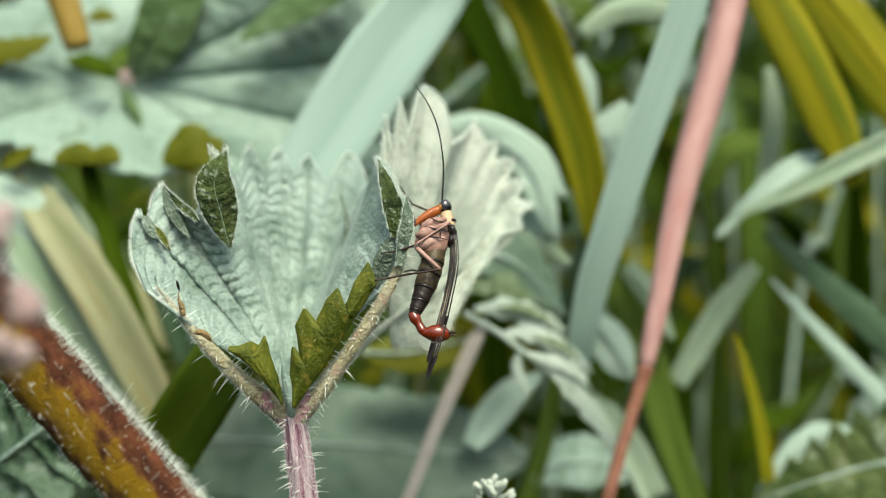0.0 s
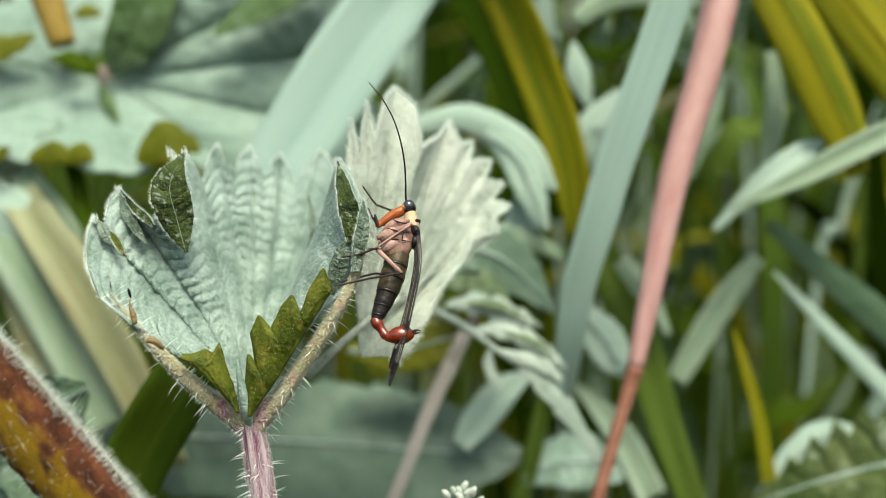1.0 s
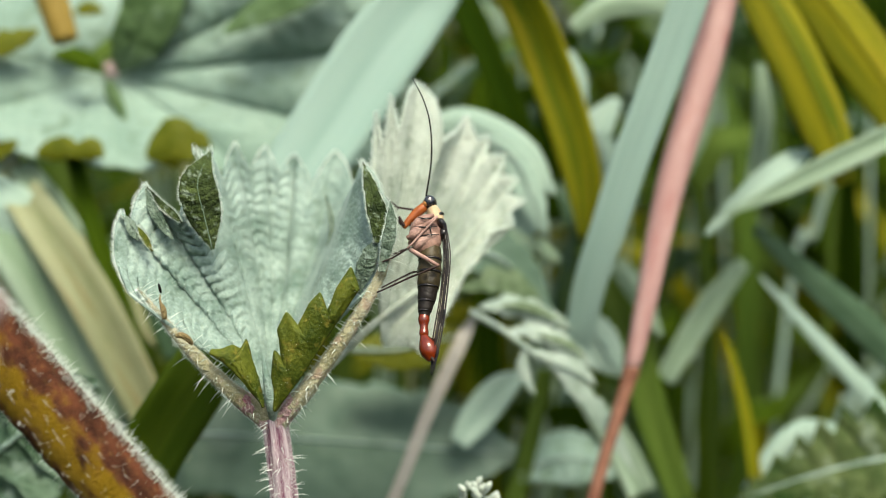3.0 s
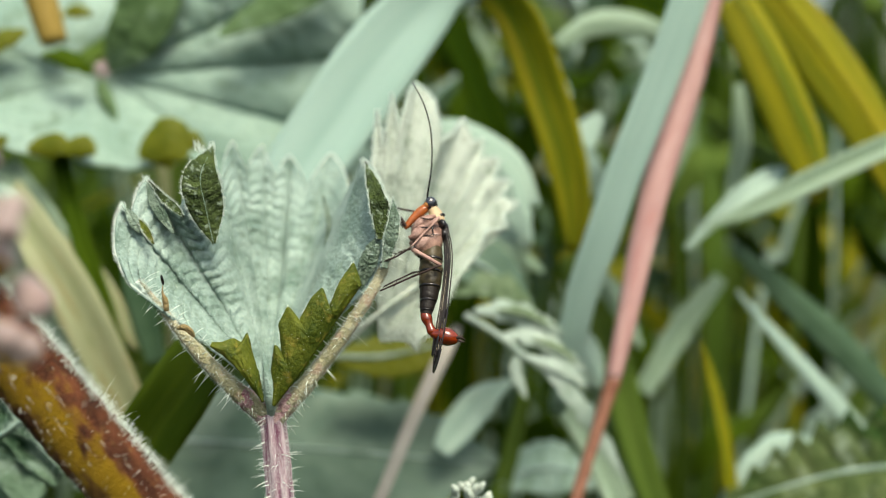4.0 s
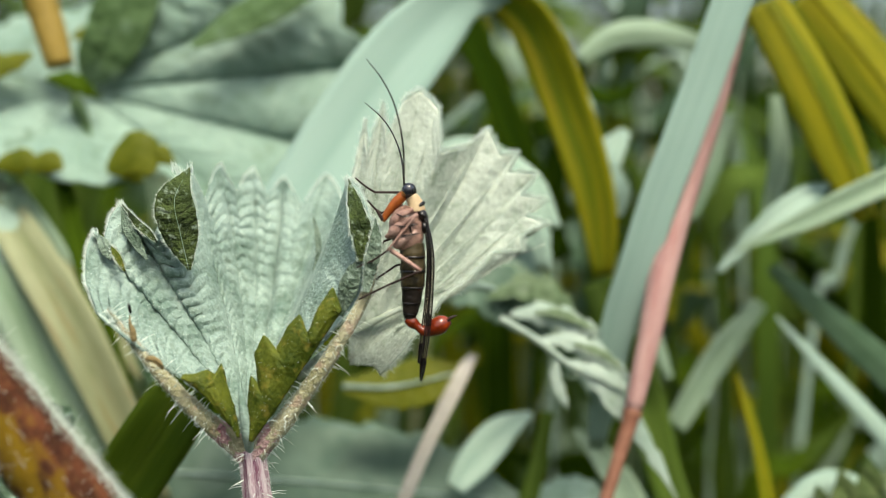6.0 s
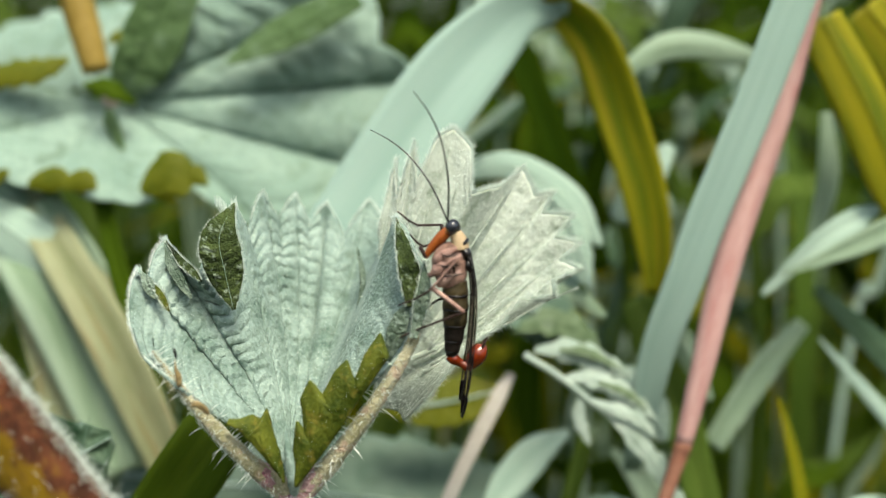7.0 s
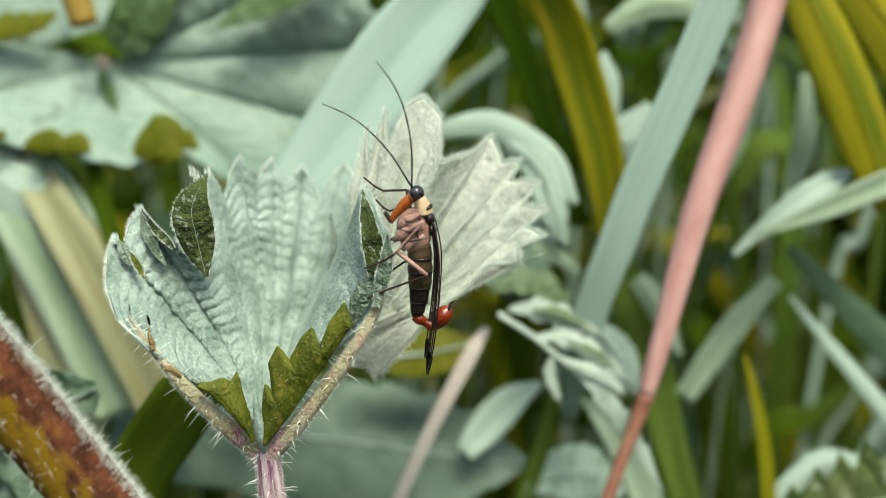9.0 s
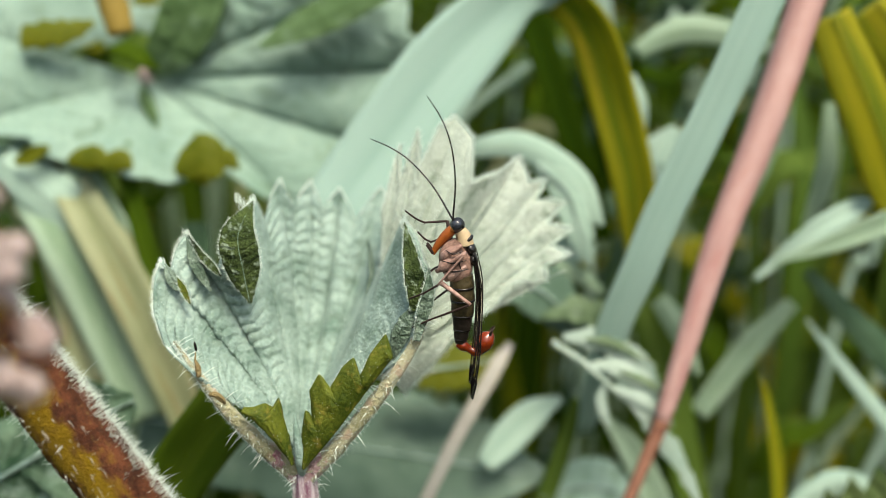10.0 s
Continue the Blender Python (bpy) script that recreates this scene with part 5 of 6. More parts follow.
for k in range(60):
    p = Vector(spline(RED_LINE, 40)[rng.randrange(8, 34)]) + axis * rng.uniform(0, 0.003)
    o = Vector((rng.uniform(-1, 1), -1, rng.uniform(-1, 1)))
    o = (o - axis * o.dot(axis)).normalized()
    lie.append((p + o * 3.32 * MM, axis + o * 0.15))
part("lying_hairs", *hair_geo(lie, 1.0 * MM, 0.045 * MM, rng, 0.2), BEIGE, red_stem, "short pale hairs lying along the stem", smooth=False, kind="stuff")

FLOWER_AT = (-0.0321, 0.0671, 0.4416)
flower = thing("flower_cluster", FLOWER_AT, "pinkish-white clustered buds on a short stalk, out of focus", "flower")
tube("stalk", [(-0.0401, 0.0689, 0.4331), (-0.0343, 0.0685, 0.4426), (-0.0310, 0.0673, 0.4480)], [0.7 * MM, 0.6 * MM, 0.45 * MM], RUST, flower)
for k in range(54):
    p = V((-0.0295, 0.0663, 0.4486)) + Vector([max(-1.5, min(1.5, rng.gauss(0, 0.8))) * w for w in (2.7, 1.4, 4.0)]) * MM
    p += Vector((-0.35 * (p.z - FLOWER_AT[2] - 0.006), 0, 0))
    dark = k % 4 == 0
    ax = Vector((rng.uniform(-1, 1), rng.uniform(-1, 0.4), rng.uniform(-0.6, 1))).normalized()
    size = rng.uniform(0.9, 1.6) * MM
    tube("floret", [p - ax * 0.7 * size, p - ax * 0.15 * size, p + ax * 0.45 * size, p + ax * 0.85 * size], [0.25 * size, 0.7 * size, 0.75 * size, 0.4 * size], RED_STEM if dark else BUD, flower, "dark calyx" if dark else "", n=10, wob=0.3)

# ---- the scorpionfly ----
FLY_AT = (-0.0008, 0.1077, 0.4349)
fly = thing("scorpionfly", FLY_AT, "scorpionfly with orange snout, dark abdomen, veined wings and red tail bulb", "insect")


def fp(x, z, y=0.0):
    """A place on the insect, in millimetres from its middle: to its back, up, and away."""
    return V(FLY_AT) + Vector((x, y, z)) * MM


# body, side view: head up, back to +x
ball("head", fp(-0.15, 5.2), (0.78 * MM, 0.8 * MM, 0.85 * MM), BLACK, fly, "shiny black head")
for s in (-1, 1):
    ball("eye", fp(-0.2, 5.3, s * 0.55), (0.6 * MM, 0.42 * MM, 0.62 * MM), EYE_MAT, fly, "dark glossy eye")
ball("eye_rim", fp(-0.5, 5.05, -0.5), (0.36 * MM, 0.3 * MM, 0.36 * MM), EYE_RING, fly, "pale orange eye rim")
tube("rostrum", [fp(-0.45, 5.0), fp(-1.3, 4.2), fp(-2.1, 3.3), fp(-2.75, 2.3)], [0.5 * MM, 0.54 * MM, 0.42 * MM, 0.26 * MM], ORANGE, fly, "orange downturned snout", n=20)
for s in (-1, 1):
    tube("palp", [fp(-2.7, 2.4, s * 0.2), fp(-3.0, 2.9, s * 0.35), fp(-3.3, 3.35, s * 0.4)], [0.17 * MM, 0.15 * MM, 0.12 * MM], DARK_LEG, fly)
tube("neck", [fp(0.0, 4.9), fp(0.5, 3.9), fp(0.6, 3.2)], [0.55 * MM, 0.8 * MM, 0.9 * MM], CREAM, fly, "cream neck membrane", n=12)
ball("pronotum", fp(0.85, 3.75), (0.72 * MM, 0.8 * MM, 0.32 * MM), BLACK, fly, "black collar", axis=(-0.6, 0, 0.8))
tube("thorax", [fp(0.1, 3.6), fp(-0.35, 2.6), fp(-0.4, 1.5), fp(-0.1, 0.3), fp(0.1, -0.3)], [0.7 * MM, 1.5 * MM, 1.7 * MM, 1.45 * MM, 1.1 * MM], TAN, fly, "pinkish tan thorax", sides=18, n=24, wob=0.05)
for k, (a, b) in enumerate((((0.9, 3.4), (1.5, 2.3)), ((1.25, 2.4), (1.55, 1.0)))):
    ball("notum", fp((a[0] + b[0]) / 2, (a[1] + b[1]) / 2), (0.5 * MM, 1.0 * MM, 0.72 * MM), BLACK, fly, "black back plate", axis=(b[0] - a[0], 0, b[1] - a[1]))
for k, (x, z, r) in enumerate(((-1.35, 2.4, 0.62), (-1.55, 1.3, 0.72), (-1.0, 0.3, 0.7))):
    for s in (-1, 1):
        tube("coxa", [fp(x + 1.7, z + 1.0, s * 1.2), fp(x + 0.7, z + 0.5, s * 1.2), fp(x, z - 0.05, s * 1.0), fp(x - 0.45, z - 0.55, s * 0.7)], [0.2 * MM, r * 0.72 * MM, r * 0.82 * MM, 0.28 * MM], COXA, fly, "pinkish leg base", n=14)
for line in (((-1.3, 3.0), (-0.6, 2.7), (0.4, 2.9)), ((-1.7, 1.9), (-0.6, 1.75), (0.8, 2.0)), ((-1.4, 0.75), (-0.2, 0.9), (1.0, 1.1)), ((0.2, 2.8), (0.05, 1.8), (0.25, 0.9))):
    tube("seam", [fp(line[0][0], line[0][1], -1.4), fp(line[1][0], line[1][1], -1.82), fp(line[2][0], line[2][1], -1.6)], [0.03 * MM, 0.075 * MM, 0.03 * MM], BLACK, fly, n=10)
# abdomen: six overlapping rings, pale membrane low on the flank
rings = 6
AB = spline([(0.15, 0.1, 1.18), (0.2, -1.5, 1.22), (0.2, -3.2, 1.2), (0.1, -5.2, 0.95), (-0.05, -6.6, 0.72), (-0.1, -7.4, 0.5)], 48)
for k in range(rings):
    seg = AB[k * 8:k * 8 + 10]
    if k:
        tube("ring_border", [fp(seg[0][0], seg[0][1] + 0.1), fp(seg[0][0], seg[0][1] - 0.12)], [seg[0][2] * 1.03 * MM] * 2, BLACK, fly, n=2, sides=16)
    tube("abdomen_ring", [fp(p[0], p[1]) for p in seg[::3]], [(p[2] * (1.04 if i == 2 else 0.98)) * MM for i, p in enumerate(seg[::3])], BROWN_BAND if k < 3 else DARK_BAND, fly, "brownish abdomen ring" if k < 3 else "black abdomen ring", sides=16, n=12)


def wing(name, points, widths, material, parent, side, label, keel, thickness, cols):
    """A wing's single skin."""
    return part(name, *strip_geo(points, widths, side, 40, cols, keel), material, parent, label)


# wings: two pairs folded along the back
wings = []
for s in (-1, 1):
    for name, x0, reach, w in (("fore_wing", 1.55, -13.3, 1.7), ("hind_wing", 1.35, -11.6, 1.35)):
        y = s * (0.95 if name == "fore_wing" else 0.6)
        mid = [fp(x0, 2.6, y), fp(x0 + 0.45, -1.0, y * 1.25), fp(x0 + 0.3, -5.0, y * 0.9), fp(x0 - 0.1, reach * 0.72, y * 0.5), fp(x0 - 0.6, reach, y * 0.35)]
        across = (0.36, 0.93 * s, 0.0)
        wg = wing(name, mid, [0.5 * MM, w * 0.8 * MM, w * MM, w * 0.95 * MM, 0.7 * MM], WING, fly, side=across, label="smoky veined wing", keel=0.05, thickness=0.00004, cols=10)
        wings.append(wg)
        for f in ((-0.48, -0.2, 0.14, 0.48) if s < 0 and name == "fore_wing" else (-0.47, 0.4)):
            dv = Vector(across).normalized()
            ww = [0.5, w * 0.8, w, w * 0.95, 0.5]
            tube("vein", [Vector(p) + dv * (f * q * MM) for p, q in zip(mid, ww)], [0.06 * MM] * 4 + [0.03 * MM], BLACK, wg, n=26, sides=6)
        dv = Vector(across).normalized()
        blade("dark_tip", [Vector(p) - Vector((0, 0.00006, 0)) for p in spline(mid, 20)[17:]], [w * 0.86 * MM, w * 0.74 * MM, w * 0.56 * MM, 0.5 * MM], BLACK, wg, side=across, label="black wing tip", keel=0.05, thickness=0.00006)
        if name == "fore_wing":
            blade("dark_band", [Vector(p) - Vector((0, 0.00006, 0)) for p in spline(mid, 20)[12:14]], [w * 0.95 * MM, w * 0.95 * MM], BLACK, wg, side=across, label="black wing band", keel=0.05, thickness=0.00006, n=6)
# legs
LEGS = (
    ("fore_leg", 1, [(-0.9, 3.2), (-1.3, 5.2), (-3.6, 5.2), (-4.4, 5.7), (-5.5, 6.6)]),
    ("fore_leg", 1, [(-0.9, 3.0), (-1.6, 3.5), (-3.0, 3.15), (-3.6, 3.6), (-4.3, 4.4)]),
    ("mid_leg", -1, [(-2.3, 0.7), (0.75, 2.9), (-2.2, -0.6), (-3.6, -1.5), (-5.2, -2.2)]),
    ("mid_leg", 1, [(-1.5, 0.9), (-0.6, 1.2), (-2.8, 0.3), (-3.6, -0.3), (-5.0, -1.0)]),
    ("hind_leg", -1, [(-1.9, -0.5), (1.1, -2.5), (-1.9, -3.8), (-3.4, -4.5), (-5.0, -5.3)]),
    ("hind_leg", 1, [(-1.2, -0.2), (0.7, -1.5), (-1.6, -2.1), (-3.2, -3.2), (-4.7, -4.2)]),
)
for name, s, pts in LEGS:
    y = [s * 1.0, s * 2.1, s * 1.5, s * 1.1, s * 0.9]
    at = [fp(p[0], p[1], q) for p, q in zip(pts, y)]
    femur = tube(name, at[:2], [0.26 * MM, 0.19 * MM], PINK_LEG if s < 0 else DARK_LEG, fly, n=6, sides=8)
    tube("tibia", at[1:3], [0.13 * MM, 0.11 * MM], PINK_LEG if s < 0 and name != "hind_leg" else DARK_LEG, femur, n=6, sides=8)
    tube("tarsus", at[2:], [0.11 * MM, 0.1 * MM, 0.085 * MM], DARK_LEG, femur, n=14, sides=8)
    sp = [(V(at[2]).lerp(V(at[1]), 0.03), (-0.3, s, -0.6)), (V(at[2]).lerp(V(at[1]), 0.05), (-0.6, -s, -0.3)), (V(at[3]), (-0.5, 0, -1))]
    part("spur", *hair_geo(sp, 0.7 * MM, 0.05 * MM, rng, 0.1), DARK_LEG, femur, smooth=False)


# antennae and tail: parts that turn about their own base
def turned_part(name, geo, at, material, parent, label=""):
    """A mesh whose origin lies at its joint."""
    me = bpy.data.meshes.new(name)
    me.from_pydata([tuple(Vector(v)) for v in geo[0]], [], geo[1])
    me.materials.append(material)
    me.polygons.foreach_set("use_smooth", [True] * len(me.polygons))
    ob = new(name, me)
    ob.parent = parent
    ob.location = Vector(at) * MM
    return tagged(ob, label)


def mm_tube(points, radii, **kw):
    return tube_geo([Vector((p[0], p[2] if len(p) > 2 else 0, p[1])) * MM for p in points], [r * MM for r in radii], **kw)


antenna_near = turned_part("antenna", mm_tube([(0, 0), (0.1, 4.0), (-0.45, 7.6), (-1.5, 10.2), (-3.0, 12.4)], [0.1, 0.085, 0.075, 0.065, 0.04], sides=8, n=40), (-0.65, -0.35, 5.75), BLACK, fly, "long black antenna")
antenna_far = turned_part("antenna", mm_tube([(0, 0), (0.1, 4.0), (-0.45, 7.4), (-1.4, 9.8), (-2.8, 12.0)], [0.1, 0.085, 0.075, 0.065, 0.04], sides=8, n=40), (-0.55, 0.35, 5.75), BLACK, fly, "long black antenna")
tail = turned_part("tail", mm_tube([(0, 0.35), (0.0, -0.3), (0.05, -1.0), (0.1, -1.7), (0.12, -2.0)], [0.5, 0.6, 0.42, 0.5, 0.4], sides=14, n=24), (-0.1, 0, -7.4), RED, fly, "red-brown tail joint")
bulb = turned_part("tail_bulb", mm_tube([(0, 0.2), (0.02, -0.4), (0.05, -1.1), (0.05, -1.9), (0.0, -2.5), (0, -2.7)], [0.3, 0.62, 0.9, 0.88, 0.52, 0.26], sides=18, n=30), (0.12, 0, -2.0), RED, tail, "glossy red tail bulb")
for s in (-1, 1):
    claw = turned_part("claw", mm_tube([(0, 0, 0), (0.15, -0.6, s * 0.25), (0.05, -1.2, s * 0.05)], [0.2, 0.13, 0.03], sides=8, n=14), (0.0, s * 0.3, -2.3), DARK_LEG, bulb, "dark claw")


def motions():
    """All that moves: wind on the plants, the insect and its parts."""
    pivot, rest = Vector((-0.005, 0.1085, 0.438)), shoot.matrix_basis.copy()
    walk(shoot, [(t, Matrix.Translation(pivot + Vector((dx * MM, 0, 0))) @ pose(0, 0, 0, 0, turn) @ Matrix.Translation(-pivot) @ rest) for t, dx, turn in (
        (0, 0.3, -0.9), (1.5, 0.25, -0.6), (2.5, 0.2, -0.3), (4, 0.2, -0.3), (5, 0.25, -0.4), (6.5, 0.4, -1.3), (8, 0.4, -1.4), (9, 0.5, -1.6), (10, 0.35, -1.3))])
    walk(fly, [(t, pose(*at)) for t, *at in (
        (0, -0.001, 0.1083, 0.4345, -30, 17.31, 0),
        (0.5, -0.0006, 0.1083, 0.4346, -28, 16.92, 0),
        (1, -0.0005, 0.1083, 0.4347, -30, 16.37, 0),
        (1.5, -0.001, 0.1083, 0.4349, -29.13, 12.01, 0),
        (2, -0.0005, 0.1083, 0.4347, -29.61, 9.4, 0),
        (2.5, 0.0001, 0.1083, 0.4353, -30, 4, 0),
        (4, 0.0001, 0.1083, 0.435, -29.64, 2.78, 0),
        (4.5, -0.0002, 0.1083, 0.4349, -30, 5.34, 0),
        (5, -0.0001, 0.1082, 0.435, -26.85, 2.87, 0),
        (6.5, -0.0004, 0.1077, 0.4387, -0, -1.18, 0),
        (7, -0.0008, 0.1077, 0.4386, -0, -0.794, 0),
        (7.5, -0.0009, 0.1078, 0.4395, -2.79, -0.5286, 0),
        (8, -0.0007, 0.1077, 0.439, -0, -1.05, 0),
        (8.5, -0.0007, 0.1077, 0.4388, -0, -1.91, 0),
        (9, -0.0004, 0.1077, 0.4395, -0, -1.72, 0),
        (9.5, -0.0013, 0.1077, 0.4391, -0, -4.33, 0),
        (10, -0.0005, 0.1077, 0.4402, -0, -5.13, 0),
    )])
    hinge = Vector((1.45, 0, 2.6)) * MM
    for wg in wings:
        walk(wg, [(t, Matrix.Translation(hinge) @ pose(0, 0, 0, 0, turn) @ Matrix.Translation(-hinge)) for t, turn in (
            (0, -7), (0.5, -7), (1, -7), (1.5, -4), (2, -2.5), (2.5, 0), (4, 0), (10, 0))])
    walk(tail, [(t, pose(*at)) for t, *at in (
        (0, -0.0001, 0, -0.0074, 0, -42.01, 0),
        (0.5, -0.0001, 0, -0.0074, 0, -41.22, 0),
        (1, -0.0001, 0, -0.0074, 0, -45.09, 0),
        (1.5, -0.0001, 0, -0.0074, 0, -3.5, 0),
        (2, -0.0001, 0, -0.0074, 0, 1.35, 0),
        (2.5, -0.0001, 0, -0.0074, 0, 4.14, 0),
        (4, -0.0001, 0, -0.0074, 0, -19.16, 0),
        (4.5, -0.0001, 0, -0.0074, 0, -27.76, 0),
        (5, -0.0001, 0, -0.0074, 0, -21.71, 0),
        (6.5, -0.0001, 0, -0.0074, 0, -57.4, 0),
        (7, -0.0001, 0, -0.0074, 0, -56.66, 0),
        (7.5, -0.0001, 0, -0.0074, 0, -51.89, 0),
        (8, -0.0001, 0, -0.0074, 0, -51.24, 0),
        (8.5, -0.0001, 0, -0.0074, 0, -52.23, 0),
        (9, -0.0001, 0, -0.0074, 0, -56.36, 0),
        (9.5, -0.0001, 0, -0.0074, 0, -56.93, 0),
        (10, -0.0001, 0, -0.0074, 0, -56.61, 0),
    )])
    walk(bulb, [(t, pose(*at)) for t, *at in (
        (0, 0.0001, 0, -0.002, 0, -60, 0),
        (0.5, 0.0001, 0, -0.002, 0, -63, 0),
        (1, 0.0001, 0, -0.002, 0, -70, 0),
        (1.5, 0.0001, 0, -0.002, 0, -63, 0),
        (2, 0.0001, 0, -0.002, 0, -45, 0),
        (2.5, 0.0001, 0, -0.002, 0, -8, 0),
        (4, 0.0001, 0, -0.002, 0, -60, 0),
        (4.5, 0.0001, 0, -0.002, 0, -52, 0),
        (5, 0.0001, 0, -0.002, 0, -53, 0),
        (6.5, 0.0001, 0, -0.002, 0, -82, 0),
        (7, 0.0001, 0, -0.002, 0, -92, 0),
        (7.5, 0.0001, 0, -0.002, 0, -100, 0),
        (8, 0.0001, 0, -0.002, 0, -95, 0),
        (8.5, 0.0001, 0, -0.002, 0, -93, 0),
        (9, 0.0001, 0, -0.002, 0, -86, 0),
        (9.5, 0.0001, 0, -0.002, 0, -92, 0),
        (10, 0.0001, 0, -0.002, 0, -90, 0),
    )])
    walk(antenna_near, [(t, pose(*at)) for t, *at in (
        (0, -0.0006, -0.0003, 0.0057, 27, -18.91, 0),
        (0.5, -0.0006, -0.0003, 0.0057, 25.2, -19.12, 0),
        (1, -0.0006, -0.0003, 0.0057, 27, -20.99, 0),
        (1.5, -0.0006, -0.0003, 0.0057, 26.21, -10.9, 0),
        (2, -0.0006, -0.0003, 0.0057, 26.64, -9.05, 0),
        (2.5, -0.0006, -0.0003, 0.0057, 27, 5.04, 0),
        (4, -0.0006, -0.0003, 0.0057, 26.68, 2.44, 0),
        (4.5, -0.0006, -0.0003, 0.0057, 27, 2.24, 0),
        (5, -0.0006, -0.0003, 0.0057, 24.16, 4.49, 0),
        (6.5, -0.0006, -0.0003, 0.0057, 0, -4.8, 0),
        (7, -0.0006, -0.0003, 0.0057, 0, -1.76, 0),
        (7.5, -0.0006, -0.0003, 0.0057, 2.51, -6.69, 0),
        (8, -0.0006, -0.0003, 0.0057, 0, -1.64, 0),
        (8.5, -0.0006, -0.0003, 0.0057, 0, -0.626, 0),
        (9, -0.0006, -0.0003, 0.0057, 0, -1.76, 0),
        (9.5, -0.0006, -0.0003, 0.0057, 0, 5.27, 0),
        (10, -0.0006, -0.0003, 0.0057, 0, 3.59, 0),
    )])
    walk(antenna_far, [(t, pose(*at)) for t, *at in (
        (0, -0.0006, 0.0003, 0.0057, -88, 30, 0),
        (0.5, -0.0006, 0.0003, 0.0057, -88, 30, 0),
        (1, -0.0006, 0.0003, 0.0057, -88, 30, 0),
        (1.5, -0.0006, 0.0003, 0.0057, -88, 30, 0),
        (2, -0.0006, 0.0003, 0.0057, -88, 30, 0),
        (2.5, -0.0006, 0.0003, 0.0057, -88, 30, 0),
        (4, -0.0006, 0.0003, 0.0057, -88, 30, 0),
        (4.5, -0.0006, 0.0003, 0.0057, -88, 30, 0),
        (5, -0.0006, 0.0003, 0.0057, -88, 30, 0),
        (6.5, -0.0006, 0.0003, 0.0057, -20, -23.8, 0),
        (7, -0.0006, 0.0003, 0.0057, -20, -29.06, 0),
        (7.5, -0.0006, 0.0003, 0.0057, -35.21, -33.29, 0),
        (8, -0.0006, 0.0003, 0.0057, -28, -27.64, 0),
        (8.5, -0.0006, 0.0003, 0.0057, -20, -29.63, 0),
        (9, -0.0006, 0.0003, 0.0057, -10, -35.76, 0),
        (9.5, -0.0006, 0.0003, 0.0057, -20, -25.33, 0),
        (10, -0.0006, 0.0003, 0.0057, -20, -34.01, 0),
    )])
    walk(big_leaf, [(t, pose(*at)) for t, *at in (
        (0, -0.0483, 0.1621, 0.4538, 0, 0, 0),
        (0.5, -0.0492, 0.1621, 0.4527, 0, 0, 0),
        (1, -0.0495, 0.1621, 0.4538, 0, 0, 0),
        (1.5, -0.0486, 0.1621, 0.4533, 0, 0, 0),
        (2, -0.0487, 0.1621, 0.4545, 0, 0, 0),
        (2.5, -0.049, 0.1621, 0.4539, 0, 0, 0),
        (4, -0.0482, 0.1621, 0.4545, 0, 0, 0),
        (4.5, -0.0483, 0.1621, 0.4536, 0, 0, 0),
        (5, -0.0494, 0.1621, 0.4544, 0, 0, 0),
        (6.5, -0.0536, 0.1621, 0.4557, 0, 0, 0),
        (7, -0.0534, 0.1621, 0.4544, 0, 0, 0),
        (7.5, -0.052, 0.1621, 0.4531, 0, 0, 0),
        (8, -0.052, 0.1621, 0.4533, 0, 0, 0),
        (8.5, -0.0516, 0.1621, 0.4536, 0, 0, 0),
        (9, -0.0526, 0.1621, 0.4533, 0, 0, 0),
        (9.5, -0.0498, 0.1621, 0.4536, 0, 0, 0),
        (10, -0.0517, 0.1621, 0.4524, 0, 0, 0),
    )])
    walk(pink, [(t, pose(*at)) for t, *at in (
        (0, 0.0276, 0.1394, 0.4135, 0, 0, 0),
        (0.5, 0.0275, 0.1394, 0.414, 0, 0, 0),
        (1, 0.0277, 0.1394, 0.4133, 0, 0, 0),
        (1.5, 0.0276, 0.1394, 0.4137, 0, 0, 0),
        (2, 0.0276, 0.1394, 0.4131, 0, 0, 0),
        (2.5, 0.0276, 0.1394, 0.4133, 0, 0, 0),
        (4, 0.0271, 0.1394, 0.4127, 0, 0, 0),
        (4.5, 0.0271, 0.1394, 0.4135, 0, 0, 0),
        (5, 0.0274, 0.1394, 0.4131, 0, 0, 0),
        (6.5, 0.0267, 0.1394, 0.413, 0, 0, 0),
        (7, 0.0281, 0.1394, 0.4124, 0, 0, 0),
        (7.5, 0.0268, 0.1394, 0.4127, 0, 0, 0),
        (8, 0.0268, 0.1394, 0.4129, 0, 0, 0),
        (8.5, 0.0275, 0.1394, 0.4126, 0, 0, 0),
        (9, 0.0278, 0.1394, 0.4129, 0, 0, 0),
        (9.5, 0.0288, 0.1394, 0.4124, 0, 0, 0),
        (10, 0.0273, 0.1394, 0.4124, 0, 0, 0),
    )])
